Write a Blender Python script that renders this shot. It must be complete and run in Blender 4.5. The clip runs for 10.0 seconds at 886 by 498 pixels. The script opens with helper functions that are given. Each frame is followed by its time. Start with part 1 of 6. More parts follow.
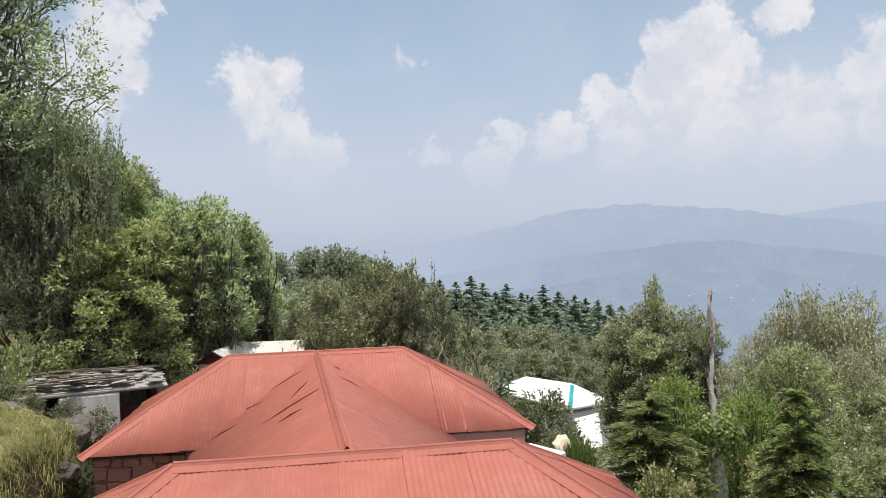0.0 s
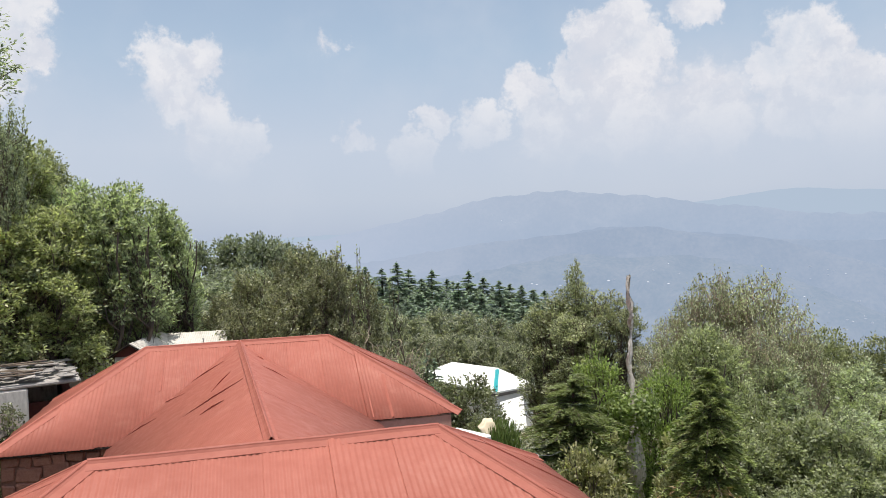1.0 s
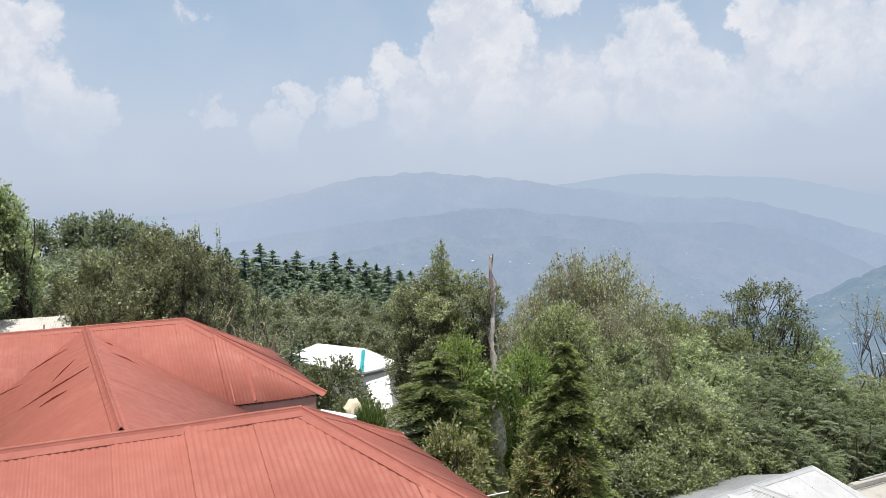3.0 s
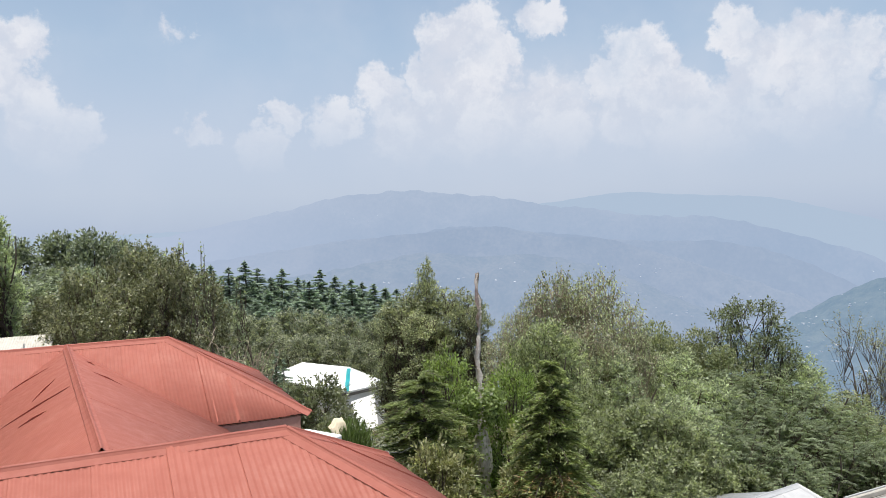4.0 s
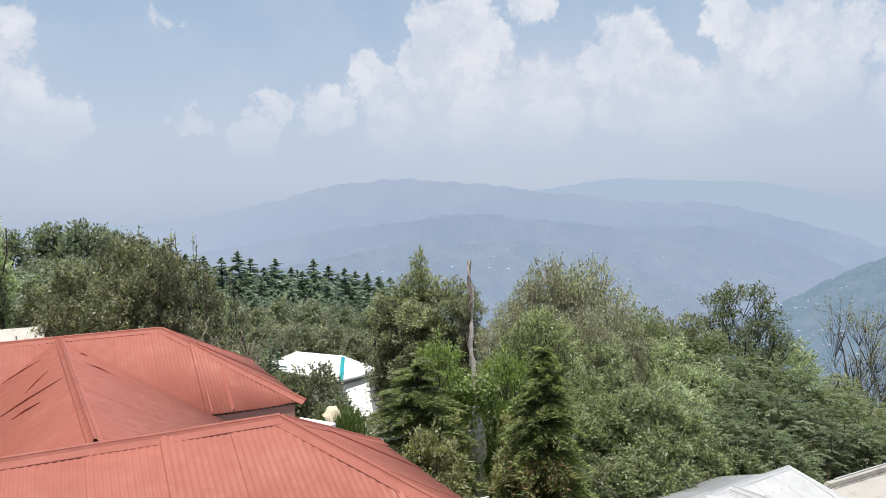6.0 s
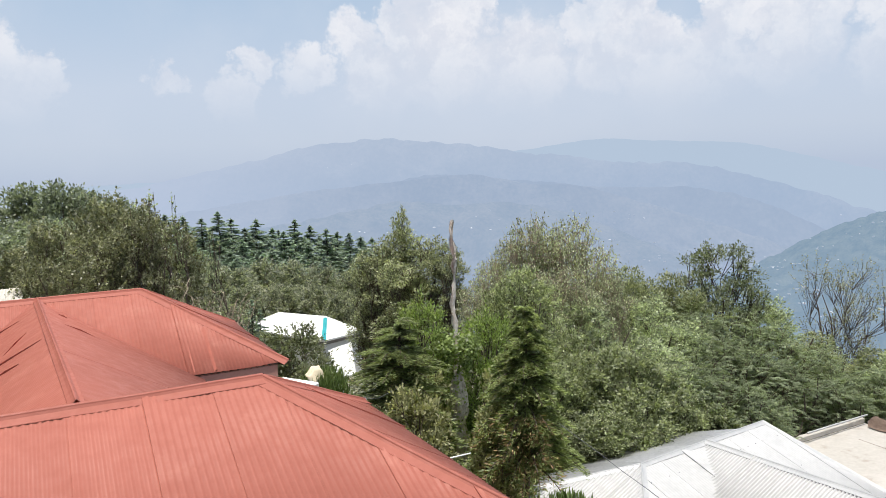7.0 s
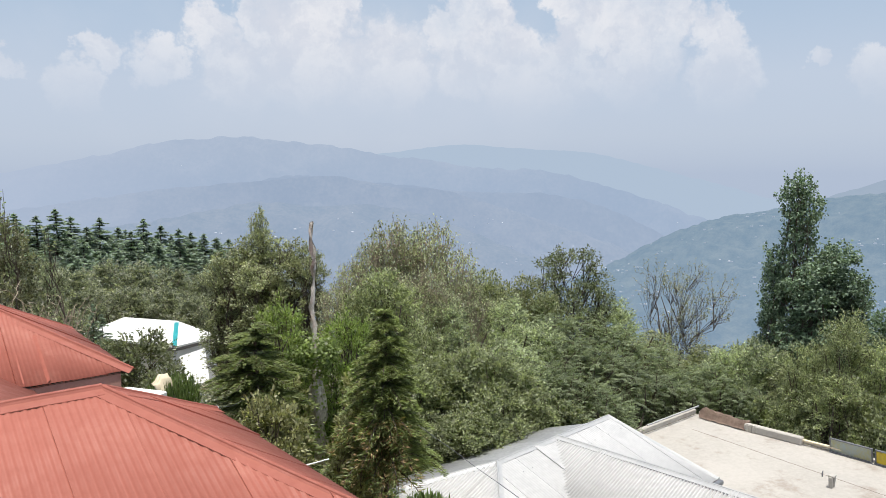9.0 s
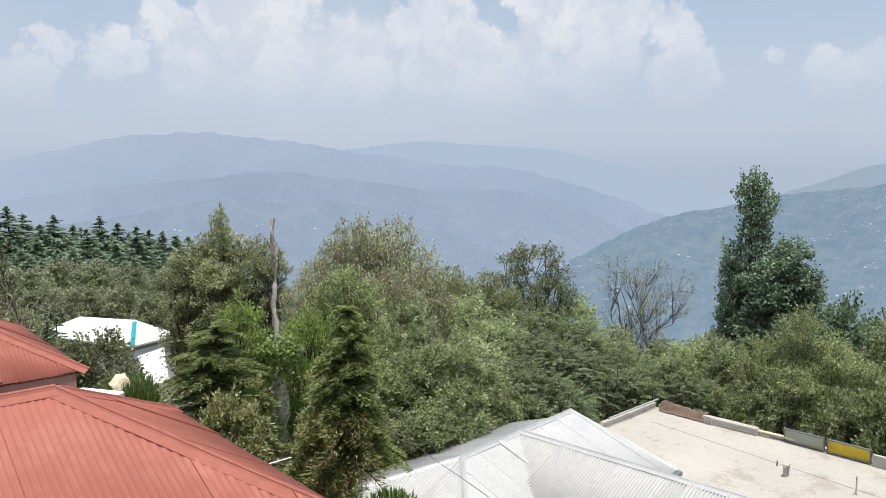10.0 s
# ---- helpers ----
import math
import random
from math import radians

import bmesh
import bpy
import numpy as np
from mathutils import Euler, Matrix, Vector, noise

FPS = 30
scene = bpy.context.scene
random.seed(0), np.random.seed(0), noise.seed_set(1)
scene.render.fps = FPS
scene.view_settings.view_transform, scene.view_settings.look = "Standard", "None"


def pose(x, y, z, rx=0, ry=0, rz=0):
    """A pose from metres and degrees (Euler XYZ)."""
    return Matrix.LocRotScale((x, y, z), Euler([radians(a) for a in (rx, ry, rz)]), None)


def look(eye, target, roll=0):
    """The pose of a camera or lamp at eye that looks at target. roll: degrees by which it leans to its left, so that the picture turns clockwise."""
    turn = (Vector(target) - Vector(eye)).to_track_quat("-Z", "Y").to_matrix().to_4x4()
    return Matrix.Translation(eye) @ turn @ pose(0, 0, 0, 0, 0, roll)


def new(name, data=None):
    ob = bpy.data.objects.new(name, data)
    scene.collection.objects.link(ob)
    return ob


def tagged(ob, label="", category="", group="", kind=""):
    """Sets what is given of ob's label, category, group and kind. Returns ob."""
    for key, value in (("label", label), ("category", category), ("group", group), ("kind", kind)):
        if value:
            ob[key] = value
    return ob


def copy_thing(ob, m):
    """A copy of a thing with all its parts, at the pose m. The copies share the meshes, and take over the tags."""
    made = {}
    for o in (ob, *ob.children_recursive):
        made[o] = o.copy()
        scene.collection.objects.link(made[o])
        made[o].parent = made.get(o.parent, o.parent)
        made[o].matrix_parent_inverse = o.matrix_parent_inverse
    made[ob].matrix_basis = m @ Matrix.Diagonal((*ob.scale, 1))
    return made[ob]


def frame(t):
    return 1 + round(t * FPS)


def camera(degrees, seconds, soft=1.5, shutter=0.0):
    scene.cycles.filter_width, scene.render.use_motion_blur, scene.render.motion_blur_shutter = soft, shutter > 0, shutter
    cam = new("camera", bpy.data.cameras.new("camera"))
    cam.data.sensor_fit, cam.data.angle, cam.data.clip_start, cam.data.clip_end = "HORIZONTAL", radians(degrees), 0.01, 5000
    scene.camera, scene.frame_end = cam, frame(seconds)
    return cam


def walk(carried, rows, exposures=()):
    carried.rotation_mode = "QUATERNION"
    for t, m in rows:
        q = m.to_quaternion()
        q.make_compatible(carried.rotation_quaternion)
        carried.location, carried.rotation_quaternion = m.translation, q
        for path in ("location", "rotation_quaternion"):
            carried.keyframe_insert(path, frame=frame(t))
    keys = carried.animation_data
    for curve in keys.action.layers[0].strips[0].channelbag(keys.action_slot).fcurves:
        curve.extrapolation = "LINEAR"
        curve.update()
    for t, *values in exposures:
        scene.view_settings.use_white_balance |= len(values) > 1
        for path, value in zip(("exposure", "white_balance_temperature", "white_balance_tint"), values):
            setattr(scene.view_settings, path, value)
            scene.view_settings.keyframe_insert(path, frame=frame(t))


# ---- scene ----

# ---------------------------------------------------------------- camera
EYE = Vector((0.0, 0.0, 6.4))
cam = camera(63.0, 10.0, soft=0.6)
# seconds, yaw (left of +y), pitch, roll, in degrees, and the sway of the hand in metres
PATH = [
    (0, -0.48, -0.07, -1.56, -0.053, -0.067, 0.034),
    (0.5, -2.85, -0.52, -1.92, -0.058, -0.059, 0.029),
    (1, -6.33, -1.27, -1.89, -0.047, -0.055, 0.026),
    (1.5, -9.68, -2.26, -2.11, -0.036, -0.039, 0.022),
    (2, -12.14, -2.29, -2.16, -0.026, -0.014, 0.016),
    (2.5, -14.59, -2.96, -1.51, -0.019, 0.004, 0.009),
    (2.7, -15.61, -3.31, -1.45, -0.017, 0.003, 0.009),
    (3.8, -18.13, -1.82, -1.31, -0.02, 0, 0.006),
    (4, -17.98, -1.7, -1.35, -0.018, 0, 0.006),
    (4.5, -17.84, -1.67, -1.25, -0.016, -0.004, 0.004),
    (5, -17.98, -1.15, -1.61, -0.008, -0.014, 0.001),
    (6.3, -18.8, -3.68, -2.05, 0.006, -0.02, -0.002),
    (6.5, -19.12, -4.44, -2.15, 0.009, -0.012, -0.004),
    (7, -19.8, -5.83, -1.88, 0.01, 0.016, -0.014),
    (7.5, -21.35, -7.12, -1.49, 0.015, 0.034, -0.02),
    (8, -23.58, -7.16, -1.11, 0.024, 0.042, -0.02),
    (8.5, -26.66, -6.07, -0.6, 0.045, 0.052, -0.02),
    (9, -30.74, -5.83, -0.34, 0.064, 0.06, -0.025),
    (9.5, -33.42, -6.03, -0.4, 0.075, 0.058, -0.031),
    (10, -33.64, -6.11, -0.25, 0.076, 0.056, -0.033),
]


def facing(az, el):
    """Unit direction from compass angle (right of +y) and elevation, in degrees."""
    a, e = radians(az), radians(el)
    return Vector((math.sin(a) * math.cos(e), math.cos(a) * math.cos(e), math.sin(e)))


walk(cam, [(t, look(EYE + Vector(sway), EYE + Vector(sway) + 10 * facing(-yaw, pitch), roll)) for t, yaw, pitch, roll, *sway in PATH],
     ((0, 0.04, 6620, 11), (2, 0.01, 6520, 10), (4, 0.01, 6380, 10), (5, -0.01, 6350, 10), (6.5, -0.01, 6420, 10), (7, 0.09, 6480, 10),
      (7.5, 0.08, 6520, 10), (8, -0.03, 6540, 10), (8.5, 0, 6500, 10), (10, 0, 6440, 9)))

# ---------------------------------------------------------------- light
SUN_AZ, SUN_EL = 183.0, 82.0          # high, from behind the camera
sun = new("sun", bpy.data.lights.new("sun", "SUN"))
sun.data.energy, sun.data.angle, sun.data.color = 4.7, radians(0.6), (1.0, 0.95, 0.87)
sun.matrix_world = look(40 * facing(SUN_AZ, SUN_EL), (0, 0, 0))
scene.view_settings.exposure = 0.0


class Nodes:
    """Short-hand for building a node tree."""

    def __init__(self, tree):
        self.tree = tree
        tree.nodes.clear()

    def add(self, kind, props=None, **inputs):
        n = self.tree.nodes.new(kind)
        for k, v in (props or {}).items():
            setattr(n, k, v)
        for k, v in inputs.items():
            self.put(n.inputs[k.replace("_", " ")], v)
        return n

    def put(self, socket, v):
        if isinstance(v, bpy.types.NodeSocket):
            self.tree.links.new(v, socket)
        elif isinstance(v, bpy.types.Node):
            self.tree.links.new(v.outputs[0], socket)
        else:
            socket.default_value = v

    def math(self, op, a, b=0.0, c=0.0):
        n = self.tree.nodes.new("ShaderNodeMath")
        n.operation = op
        for s, v in zip(n.inputs, (a, b, c)):
            self.put(s, v)
        return n.outputs[0]

    def vec(self, op, a, b=(0, 0, 0)):
        n = self.tree.nodes.new("ShaderNodeVectorMath")
        n.operation = op
        self.put(n.inputs[0], a)
        self.put(n.inputs[1], b)
        return n.outputs["Value"] if op in ("DISTANCE", "LENGTH", "DOT_PRODUCT") else n.outputs[0]

    def mix(self, fac, a, b, blend="MIX"):
        n = self.tree.nodes.new("ShaderNodeMix")
        n.data_type, n.blend_type = "RGBA", blend
        self.put(n.inputs[0], fac)
        self.put(n.inputs[6], a)
        self.put(n.inputs[7], b)
        return n.outputs[2]

    def step(self, v, lo, hi, a=0.0, b=1.0, kind="SMOOTHSTEP"):
        n = self.tree.nodes.new("ShaderNodeMapRange")
        n.interpolation_type = kind
        for s, x in zip(n.inputs, (v, lo, hi, a, b)):
            self.put(s, x)
        return n.outputs[0]

    def noise(self, vector, scale, detail=4.0, rough=0.55, out="Fac"):
        n = self.add("ShaderNodeTexNoise", None, Vector=vector, Scale=scale, Detail=detail, Roughness=rough)
        return n.outputs[out]


def rgb(r, g, b):
    return (r, g, b, 1.0)


# cumulus heads: compass angle, elevation, radius in degrees
CLOUDS_LEFT = [(-22.9, 13.4, 2.0), (-24.2, 15.6, 3.1), (-27.0, 11.9, 4.0), (-21.3, 17.6, 1.3), (-14.6, 12.8, 2.4), (-12.0, 13.1, 2.2),
               (-13.8, 10.6, 2.7), (-11.3, 8.9, 2.7), (-8.2, 7.6, 2.0), (-10.4, 6.8, 3.1), (-2.6, 15.2, 0.9), (-1.6, 15.0, 0.8), (-0.7, 14.7, 0.6), (-30, 9, 5)]
CLOUDS_MID = [(18.9, 14.1, 2.3), (20.9, 14.5, 2.4), (22.4, 12.9, 1.8), (25.5, 15.4, 2.0), (26.9, 15.4, 1.6), (20.5, 11.6, 3.6), (16.8, 11.5, 2.2),
              (13.5, 10.4, 2.5), (10.0, 8.1, 2.2), (19.6, 8.3, 4.5), (15.5, 7.8, 3.6), (6.5, 8.7, 1.6), (-0.3, 7.5, 1.6), (4.2, 6.5, 2.2), (26, 8, 4.5)]
CLOUDS_RIGHT = [(32.9, 12.7, 2.5), (34.5, 11.4, 2.0), (30.5, 10.9, 2.0), (36.4, 8.8, 2.7), (40.8, 10.6, 2.2), (42.9, 11.6, 2.7), (45.2, 12.2, 2.7),
                (40.1, 13.4, 2.0), (32.5, 8.7, 3.6), (40.1, 7.3, 4.0), (47.5, 11.2, 2.7), (50.8, 9.9, 2.2), (45.5, 8.1, 3.6), (57.7, 7.9, 1.1),
                (61.7, 6.5, 2.2), (64.3, 7.2, 2.0), (51.7, 6.6, 3.1), (37.3, 6.5, 4.0), (72, 9, 4.0), (80, 7, 5.0)]


def make_world():
    w = bpy.data.worlds.new("world")
    w.use_nodes = True
    scene.world = w
    n = Nodes(w.node_tree)
    way = n.add("ShaderNodeTexCoord").outputs["Generated"]
    z = n.add("ShaderNodeSeparateXYZ", None, Vector=way).outputs["Z"]
    sky = n.add("ShaderNodeTexSky", {"sky_type": "NISHITA", "sun_disc": False, "sun_elevation": radians(SUN_EL),
                                     "sun_rotation": radians(SUN_AZ), "dust_density": 3.0, "altitude": 2000.0}).outputs[0]
    ramp = n.add("ShaderNodeValToRGB", None, Fac=z)
    e = ramp.color_ramp.elements
    e[0].position, e[0].color = 0.0, rgb(0.455, 0.535, 0.685)
    e[1].position, e[1].color = 0.36, rgb(0.45, 0.59, 0.77)
    for at, c in ((0.05, (0.535, 0.60, 0.72)), (0.12, (0.58, 0.65, 0.765)), (0.24, (0.50, 0.63, 0.78)), (0.6, (0.75, 0.83, 0.95)), (0.95, (1.5, 1.5, 1.5))):
        el = e.new(at)
        el.color = rgb(*c)
    veil = n.mix(1.0, ramp.outputs[0], rgb(10, 10, 10), "MULTIPLY")
    base = n.mix(n.step(z, -0.02, 0.6, 0.9, 0.5), sky, veil)
    # billows push the round heads out of shape
    big = n.noise(way, 9.0, 2.0, 0.5, "Color")
    small = n.noise(way, 34.0, 5.0, 0.62, "Color")
    push = n.vec("ADD", n.vec("MULTIPLY", n.vec("SUBTRACT", big, (0.5, 0.5, 0.5)), (0.06, 0.06, 0.05)),
                 n.vec("MULTIPLY", n.vec("SUBTRACT", small, (0.5, 0.5, 0.5)), (0.06, 0.06, 0.065)))
    curl = n.noise(way, 95.0, 4.0, 0.6, "Color")
    push = n.vec("ADD", push, n.vec("MULTIPLY", n.vec("SUBTRACT", curl, (0.5, 0.5, 0.5)), (0.018, 0.018, 0.018)))
    warped = n.vec("ADD", way, push)
    best = -1.0
    for az, el, r in CLOUDS_LEFT + CLOUDS_MID + CLOUDS_RIGHT:
        d = n.vec("DISTANCE", warped, tuple(facing(az, el)))
        weight = 1.0 if r > 1.0 else 0.32
        best = n.math("MAXIMUM", best, n.math("MULTIPLY_ADD", d, -weight / radians(r), weight))
    mask = n.step(best, -0.02, 0.34)
    fine = n.noise(way, 16.0, 6.0, 0.6)
    mask = n.math("MULTIPLY", mask, n.step(fine, 0.2, 0.6, 0.45, 1.0))
    mask = n.math("MULTIPLY", mask, n.step(z, 0.06, 0.21, 0.0, 1.0))
    shade = n.step(n.noise(warped, 22.0, 3.0, 0.5), 0.35, 0.65)
    white = n.mix(shade, rgb(7.0, 7.2, 7.9), rgb(8.6, 8.55, 8.8))
    # thin high veil between the heads
    thin = n.math("MULTIPLY", n.step(n.noise(way, 3.5, 5.0, 0.55), 0.42, 0.75), n.step(z, 0.03, 0.2, 0.15, 0.4))
    base = n.mix(thin, base, rgb(6.9, 7.2, 7.9))
    colour = n.mix(n.math("MULTIPLY", mask, 0.85), base, white)
    bg = n.add("ShaderNodeBackground", None, Color=colour, Strength=0.1)
    n.add("ShaderNodeOutputWorld", None, Surface=bg)


make_world()


# ---------------------------------------------------------------- materials
def new_material(name):
    m = bpy.data.materials.new(name)
    m.use_nodes = True
    return m, Nodes(m.node_tree)


def surface(name, col, col2=None, rough=0.7, coarse=0.8, fine=14.0, bump=0.3, metal=0.0, own=0.12, spec=0.4, dirt=None, dirt_amount=0.4, stretch=(1, 1, 1)):
    """A solid surface: two colours blotched at a coarse and a fine scale, dirt in patches, relief."""
    m, n = new_material(name)
    at = n.add("ShaderNodeTexCoord").outputs["Object"]
    at = n.vec("MULTIPLY", at, stretch)
    a = n.noise(at, coarse, 5.0, 0.6)
    b = n.noise(at, fine, 5.0, 0.65)
    col2 = col2 or tuple(c * 0.72 for c in col)
    both = n.math("MULTIPLY_ADD", b, 0.5, n.math("MULTIPLY", a, 0.6))
    c = n.mix(n.step(both, 0.35, 0.75), rgb(*col), rgb(*col2))
    if dirt:
        c = n.mix(n.math("MULTIPLY", n.step(n.noise(at, coarse * 2.3, 7.0, 0.7), 0.52, 0.7), dirt_amount), c, rgb(*dirt))
    rand = n.add("ShaderNodeObjectInfo").outputs["Random"]
    c = n.mix(1.0, c, n.add("ShaderNodeCombineColor", None, Red=n.step(rand, 0, 1, 1 - own, 1 + own, "LINEAR"),
                            Green=n.step(rand, 0, 1, 1 - own, 1 + own, "LINEAR"), Blue=n.step(rand, 0, 1, 1 - own, 1 + own, "LINEAR")).outputs[0], "MULTIPLY")
    p = n.add("ShaderNodeBsdfPrincipled", None, Base_Color=c, Metallic=metal, Specular_IOR_Level=spec,
              Roughness=n.step(b, 0.3, 0.7, max(rough - 0.1, 0.05), min(rough + 0.1, 1.0)))
    if bump:
        n.put(p.inputs["Normal"], n.add("ShaderNodeBump", None, Strength=bump, Distance=0.02, Height=b).outputs[0])
    n.add("ShaderNodeOutputMaterial", None, Surface=p)
    return m


def foliage(name, col, col2, through_light=0.35, gloss=0.6):
    """Leaves: each one takes its own shade between two colours and lets some light through."""
    m, n = new_material(name)
    isl = n.add("ShaderNodeNewGeometry").outputs["Random Per Island"]
    at = n.add("ShaderNodeTexCoord").outputs["Object"]
    patch = n.step(n.noise(at, 2.2, 3.0), 0.35, 0.65)
    f = n.math("MULTIPLY_ADD", n.math("POWER", isl, 1.6), 0.72, n.math("MULTIPLY", patch, 0.28))
    grey = sum(col2) / 3
    c = n.mix(f, rgb(*[0.62 * k for k in col]), rgb(*[2.3 * (0.72 * k + 0.28 * grey) for k in col2]))
    rand = n.add("ShaderNodeObjectInfo").outputs["Random"]
    v = n.step(rand, 0, 1, 0.85, 1.15, "LINEAR")
    c = n.mix(1.0, c, n.add("ShaderNodeCombineColor", None, Red=v, Green=v, Blue=v).outputs[0], "MULTIPLY")
    p = n.add("ShaderNodeBsdfPrincipled", None, Base_Color=c, Roughness=0.42, Specular_IOR_Level=gloss)
    t = n.add("ShaderNodeBsdfTranslucent", None, Color=n.mix(1.0, c, rgb(1.25, 1.35, 0.75), "MULTIPLY"))
    n.add("ShaderNodeOutputMaterial", None, Surface=n.add("ShaderNodeMixShader", None, Fac=through_light).outputs[0])
    mixer = [k for k in n.tree.nodes if k.bl_idname == "ShaderNodeMixShader"][0]
    n.put(mixer.inputs[1], p)
    n.put(mixer.inputs[2], t)
    return m


def hazy(name, col, col2, glow, haze, scale=0.004, fade=0.0, crest=(-150.0, 200.0), lost=None, relief_tone=0.0):
    """Far backdrop: land that shows faintly through haze painted over it as emission."""
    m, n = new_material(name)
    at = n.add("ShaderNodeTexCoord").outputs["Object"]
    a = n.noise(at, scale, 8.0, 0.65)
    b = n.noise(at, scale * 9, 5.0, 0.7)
    # steep ground darker, gentle ground paler: relief shading put into the colour
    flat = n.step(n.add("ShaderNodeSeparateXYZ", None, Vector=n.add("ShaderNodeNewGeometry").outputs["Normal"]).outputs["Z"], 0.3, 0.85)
    c = n.mix(n.step(n.math("MULTIPLY_ADD", flat, relief_tone, n.math("MULTIPLY_ADD", b, 0.6, n.math("MULTIPLY_ADD", a, 0.5, -0.5 * relief_tone))), 0.38, 0.74), rgb(*col), rgb(*col2))
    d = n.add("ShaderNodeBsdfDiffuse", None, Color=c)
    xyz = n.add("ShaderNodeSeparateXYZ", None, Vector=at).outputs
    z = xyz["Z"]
    # the painted haze turns to sky colour towards the crest
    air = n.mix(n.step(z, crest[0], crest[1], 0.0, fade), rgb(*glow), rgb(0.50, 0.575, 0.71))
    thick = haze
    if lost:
        # and hides the land more towards small x
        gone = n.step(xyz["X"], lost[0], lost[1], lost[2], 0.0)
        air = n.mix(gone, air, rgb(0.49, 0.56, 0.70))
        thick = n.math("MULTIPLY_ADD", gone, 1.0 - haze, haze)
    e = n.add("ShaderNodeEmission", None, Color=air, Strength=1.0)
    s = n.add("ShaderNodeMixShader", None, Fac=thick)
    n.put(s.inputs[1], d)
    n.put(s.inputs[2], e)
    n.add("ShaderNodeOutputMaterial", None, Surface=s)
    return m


RED = surface("red_roof_paint", (0.39, 0.129, 0.093), (0.34, 0.110, 0.080), rough=0.6, coarse=0.5, fine=5.0, bump=0.12, own=0.05, spec=0.25, dirt=(0.48, 0.20, 0.15), dirt_amount=0.35)
# the roof red taken darker: corrugation self-shade put into the smooth caps and laps
RED_CAP = surface("red_cap_shaded", (0.365, 0.119, 0.086), (0.315, 0.101, 0.074), spec=0.25, rough=0.6, coarse=0.8, fine=8.0, bump=0.1, own=0.04)
PINK = surface("pink_plaster", (0.62, 0.35, 0.29), (0.54, 0.29, 0.24), rough=0.9, coarse=1.2, fine=20, bump=0.3)
STONE = surface("red_stone", (0.34, 0.17, 0.125), (0.25, 0.12, 0.09), rough=0.9, coarse=3.0, fine=24, bump=0.6, own=0.18)
MORTAR = surface("dark_mortar", (0.25, 0.135, 0.10), (0.19, 0.10, 0.08), rough=0.95, coarse=3, fine=30, bump=0.5)
TIN = surface("white_tin", (0.54, 0.535, 0.53), (0.45, 0.45, 0.45), rough=0.45, coarse=0.7, fine=7.0, bump=0.1, metal=0.0, own=0.05, spec=0.5, dirt=(0.40, 0.40, 0.40), dirt_amount=0.5)
# greyer tin, for the back slope only
GREY_TIN = surface("grey_tin_sheet", (0.42, 0.43, 0.45), (0.34, 0.35, 0.37), rough=0.5, coarse=0.8, fine=8.0, bump=0.1, metal=0.2, dirt=(0.2, 0.2, 0.21), dirt_amount=0.5)
TIN_CAP = surface("grey_tin_cap", (0.50, 0.50, 0.50), (0.40, 0.41, 0.42), rough=0.45, coarse=1.0, fine=9.0, bump=0.1, metal=0.15, own=0.05)
TIN_DARK = surface("dark_tin", (0.22, 0.23, 0.25), rough=0.5, metal=0.4)
CONCRETE = surface("pale_concrete", (0.53, 0.50, 0.46), (0.44, 0.415, 0.38), rough=0.9, coarse=0.45, fine=9.0, bump=0.25, dirt=(0.33, 0.28, 0.235), dirt_amount=0.7)
OLD_PLASTER = surface("old_white_plaster", (0.72, 0.70, 0.66), (0.46, 0.44, 0.41), rough=0.9, coarse=1.6, fine=12, bump=0.4, dirt=(0.16, 0.14, 0.13), dirt_amount=0.7, stretch=(1, 1, 0.35))
SLATE = surface("weathered_slate", (0.36, 0.34, 0.32), (0.2, 0.185, 0.175), rough=0.85, coarse=2.5, fine=18, bump=0.6, own=0.3)
WOOD = surface("grey_wood", (0.17, 0.13, 0.10), (0.09, 0.07, 0.055), rough=0.85, coarse=2.0, fine=16, bump=0.5, own=0.25, stretch=(1, 1, 0.2))
DOOR_RED = surface("dark_red_door", (0.12, 0.03, 0.025), rough=0.7)
OLD_TIN = surface("weathered_tin", (0.66, 0.63, 0.58), (0.52, 0.49, 0.44), rough=0.7, coarse=1.2, fine=9, bump=0.2, own=0.12, dirt=(0.25, 0.21, 0.18), dirt_amount=0.6)
WHITE = surface("white_paint", (0.80, 0.80, 0.79), (0.74, 0.74, 0.74), rough=0.6, coarse=0.6, fine=8, bump=0.1, own=0.03)
TEAL = surface("teal_paint", (0.02, 0.33, 0.36), rough=0.5)
CREAM = surface("cream_cloth", (0.66, 0.58, 0.43), (0.58, 0.50, 0.36), rough=0.9, coarse=3, fine=20)
RUST = surface("rusty_sheet", (0.21, 0.15, 0.115), (0.11, 0.075, 0.06), rough=0.85, coarse=2.5, fine=16, bump=0.5)
YELLOW = surface("yellow_board", (0.66, 0.50, 0.03), (0.55, 0.40, 0.03), rough=0.5, dirt=(0.3, 0.24, 0.08))
BLUEGREY = surface("faded_blue_board", (0.32, 0.40, 0.46), (0.42, 0.40, 0.20), rough=0.55, coarse=1.1)
BARK = surface("grey_bark", (0.16, 0.125, 0.10), (0.075, 0.058, 0.048), rough=0.95, coarse=3, fine=22, bump=0.9, stretch=(1, 1, 0.3))
DARK_BARK = surface("dark_bark", (0.10, 0.08, 0.066), (0.05, 0.04, 0.034), rough=0.95, coarse=3, fine=22, bump=0.9, stretch=(1, 1, 0.3))
PALE_BARK = surface("pale_bark", (0.82, 0.78, 0.72), (0.42, 0.35, 0.28), rough=0.95, coarse=11, fine=30, bump=0.9, stretch=(1, 1, 0.4), dirt=(0.10, 0.08, 0.07), dirt_amount=0.6)
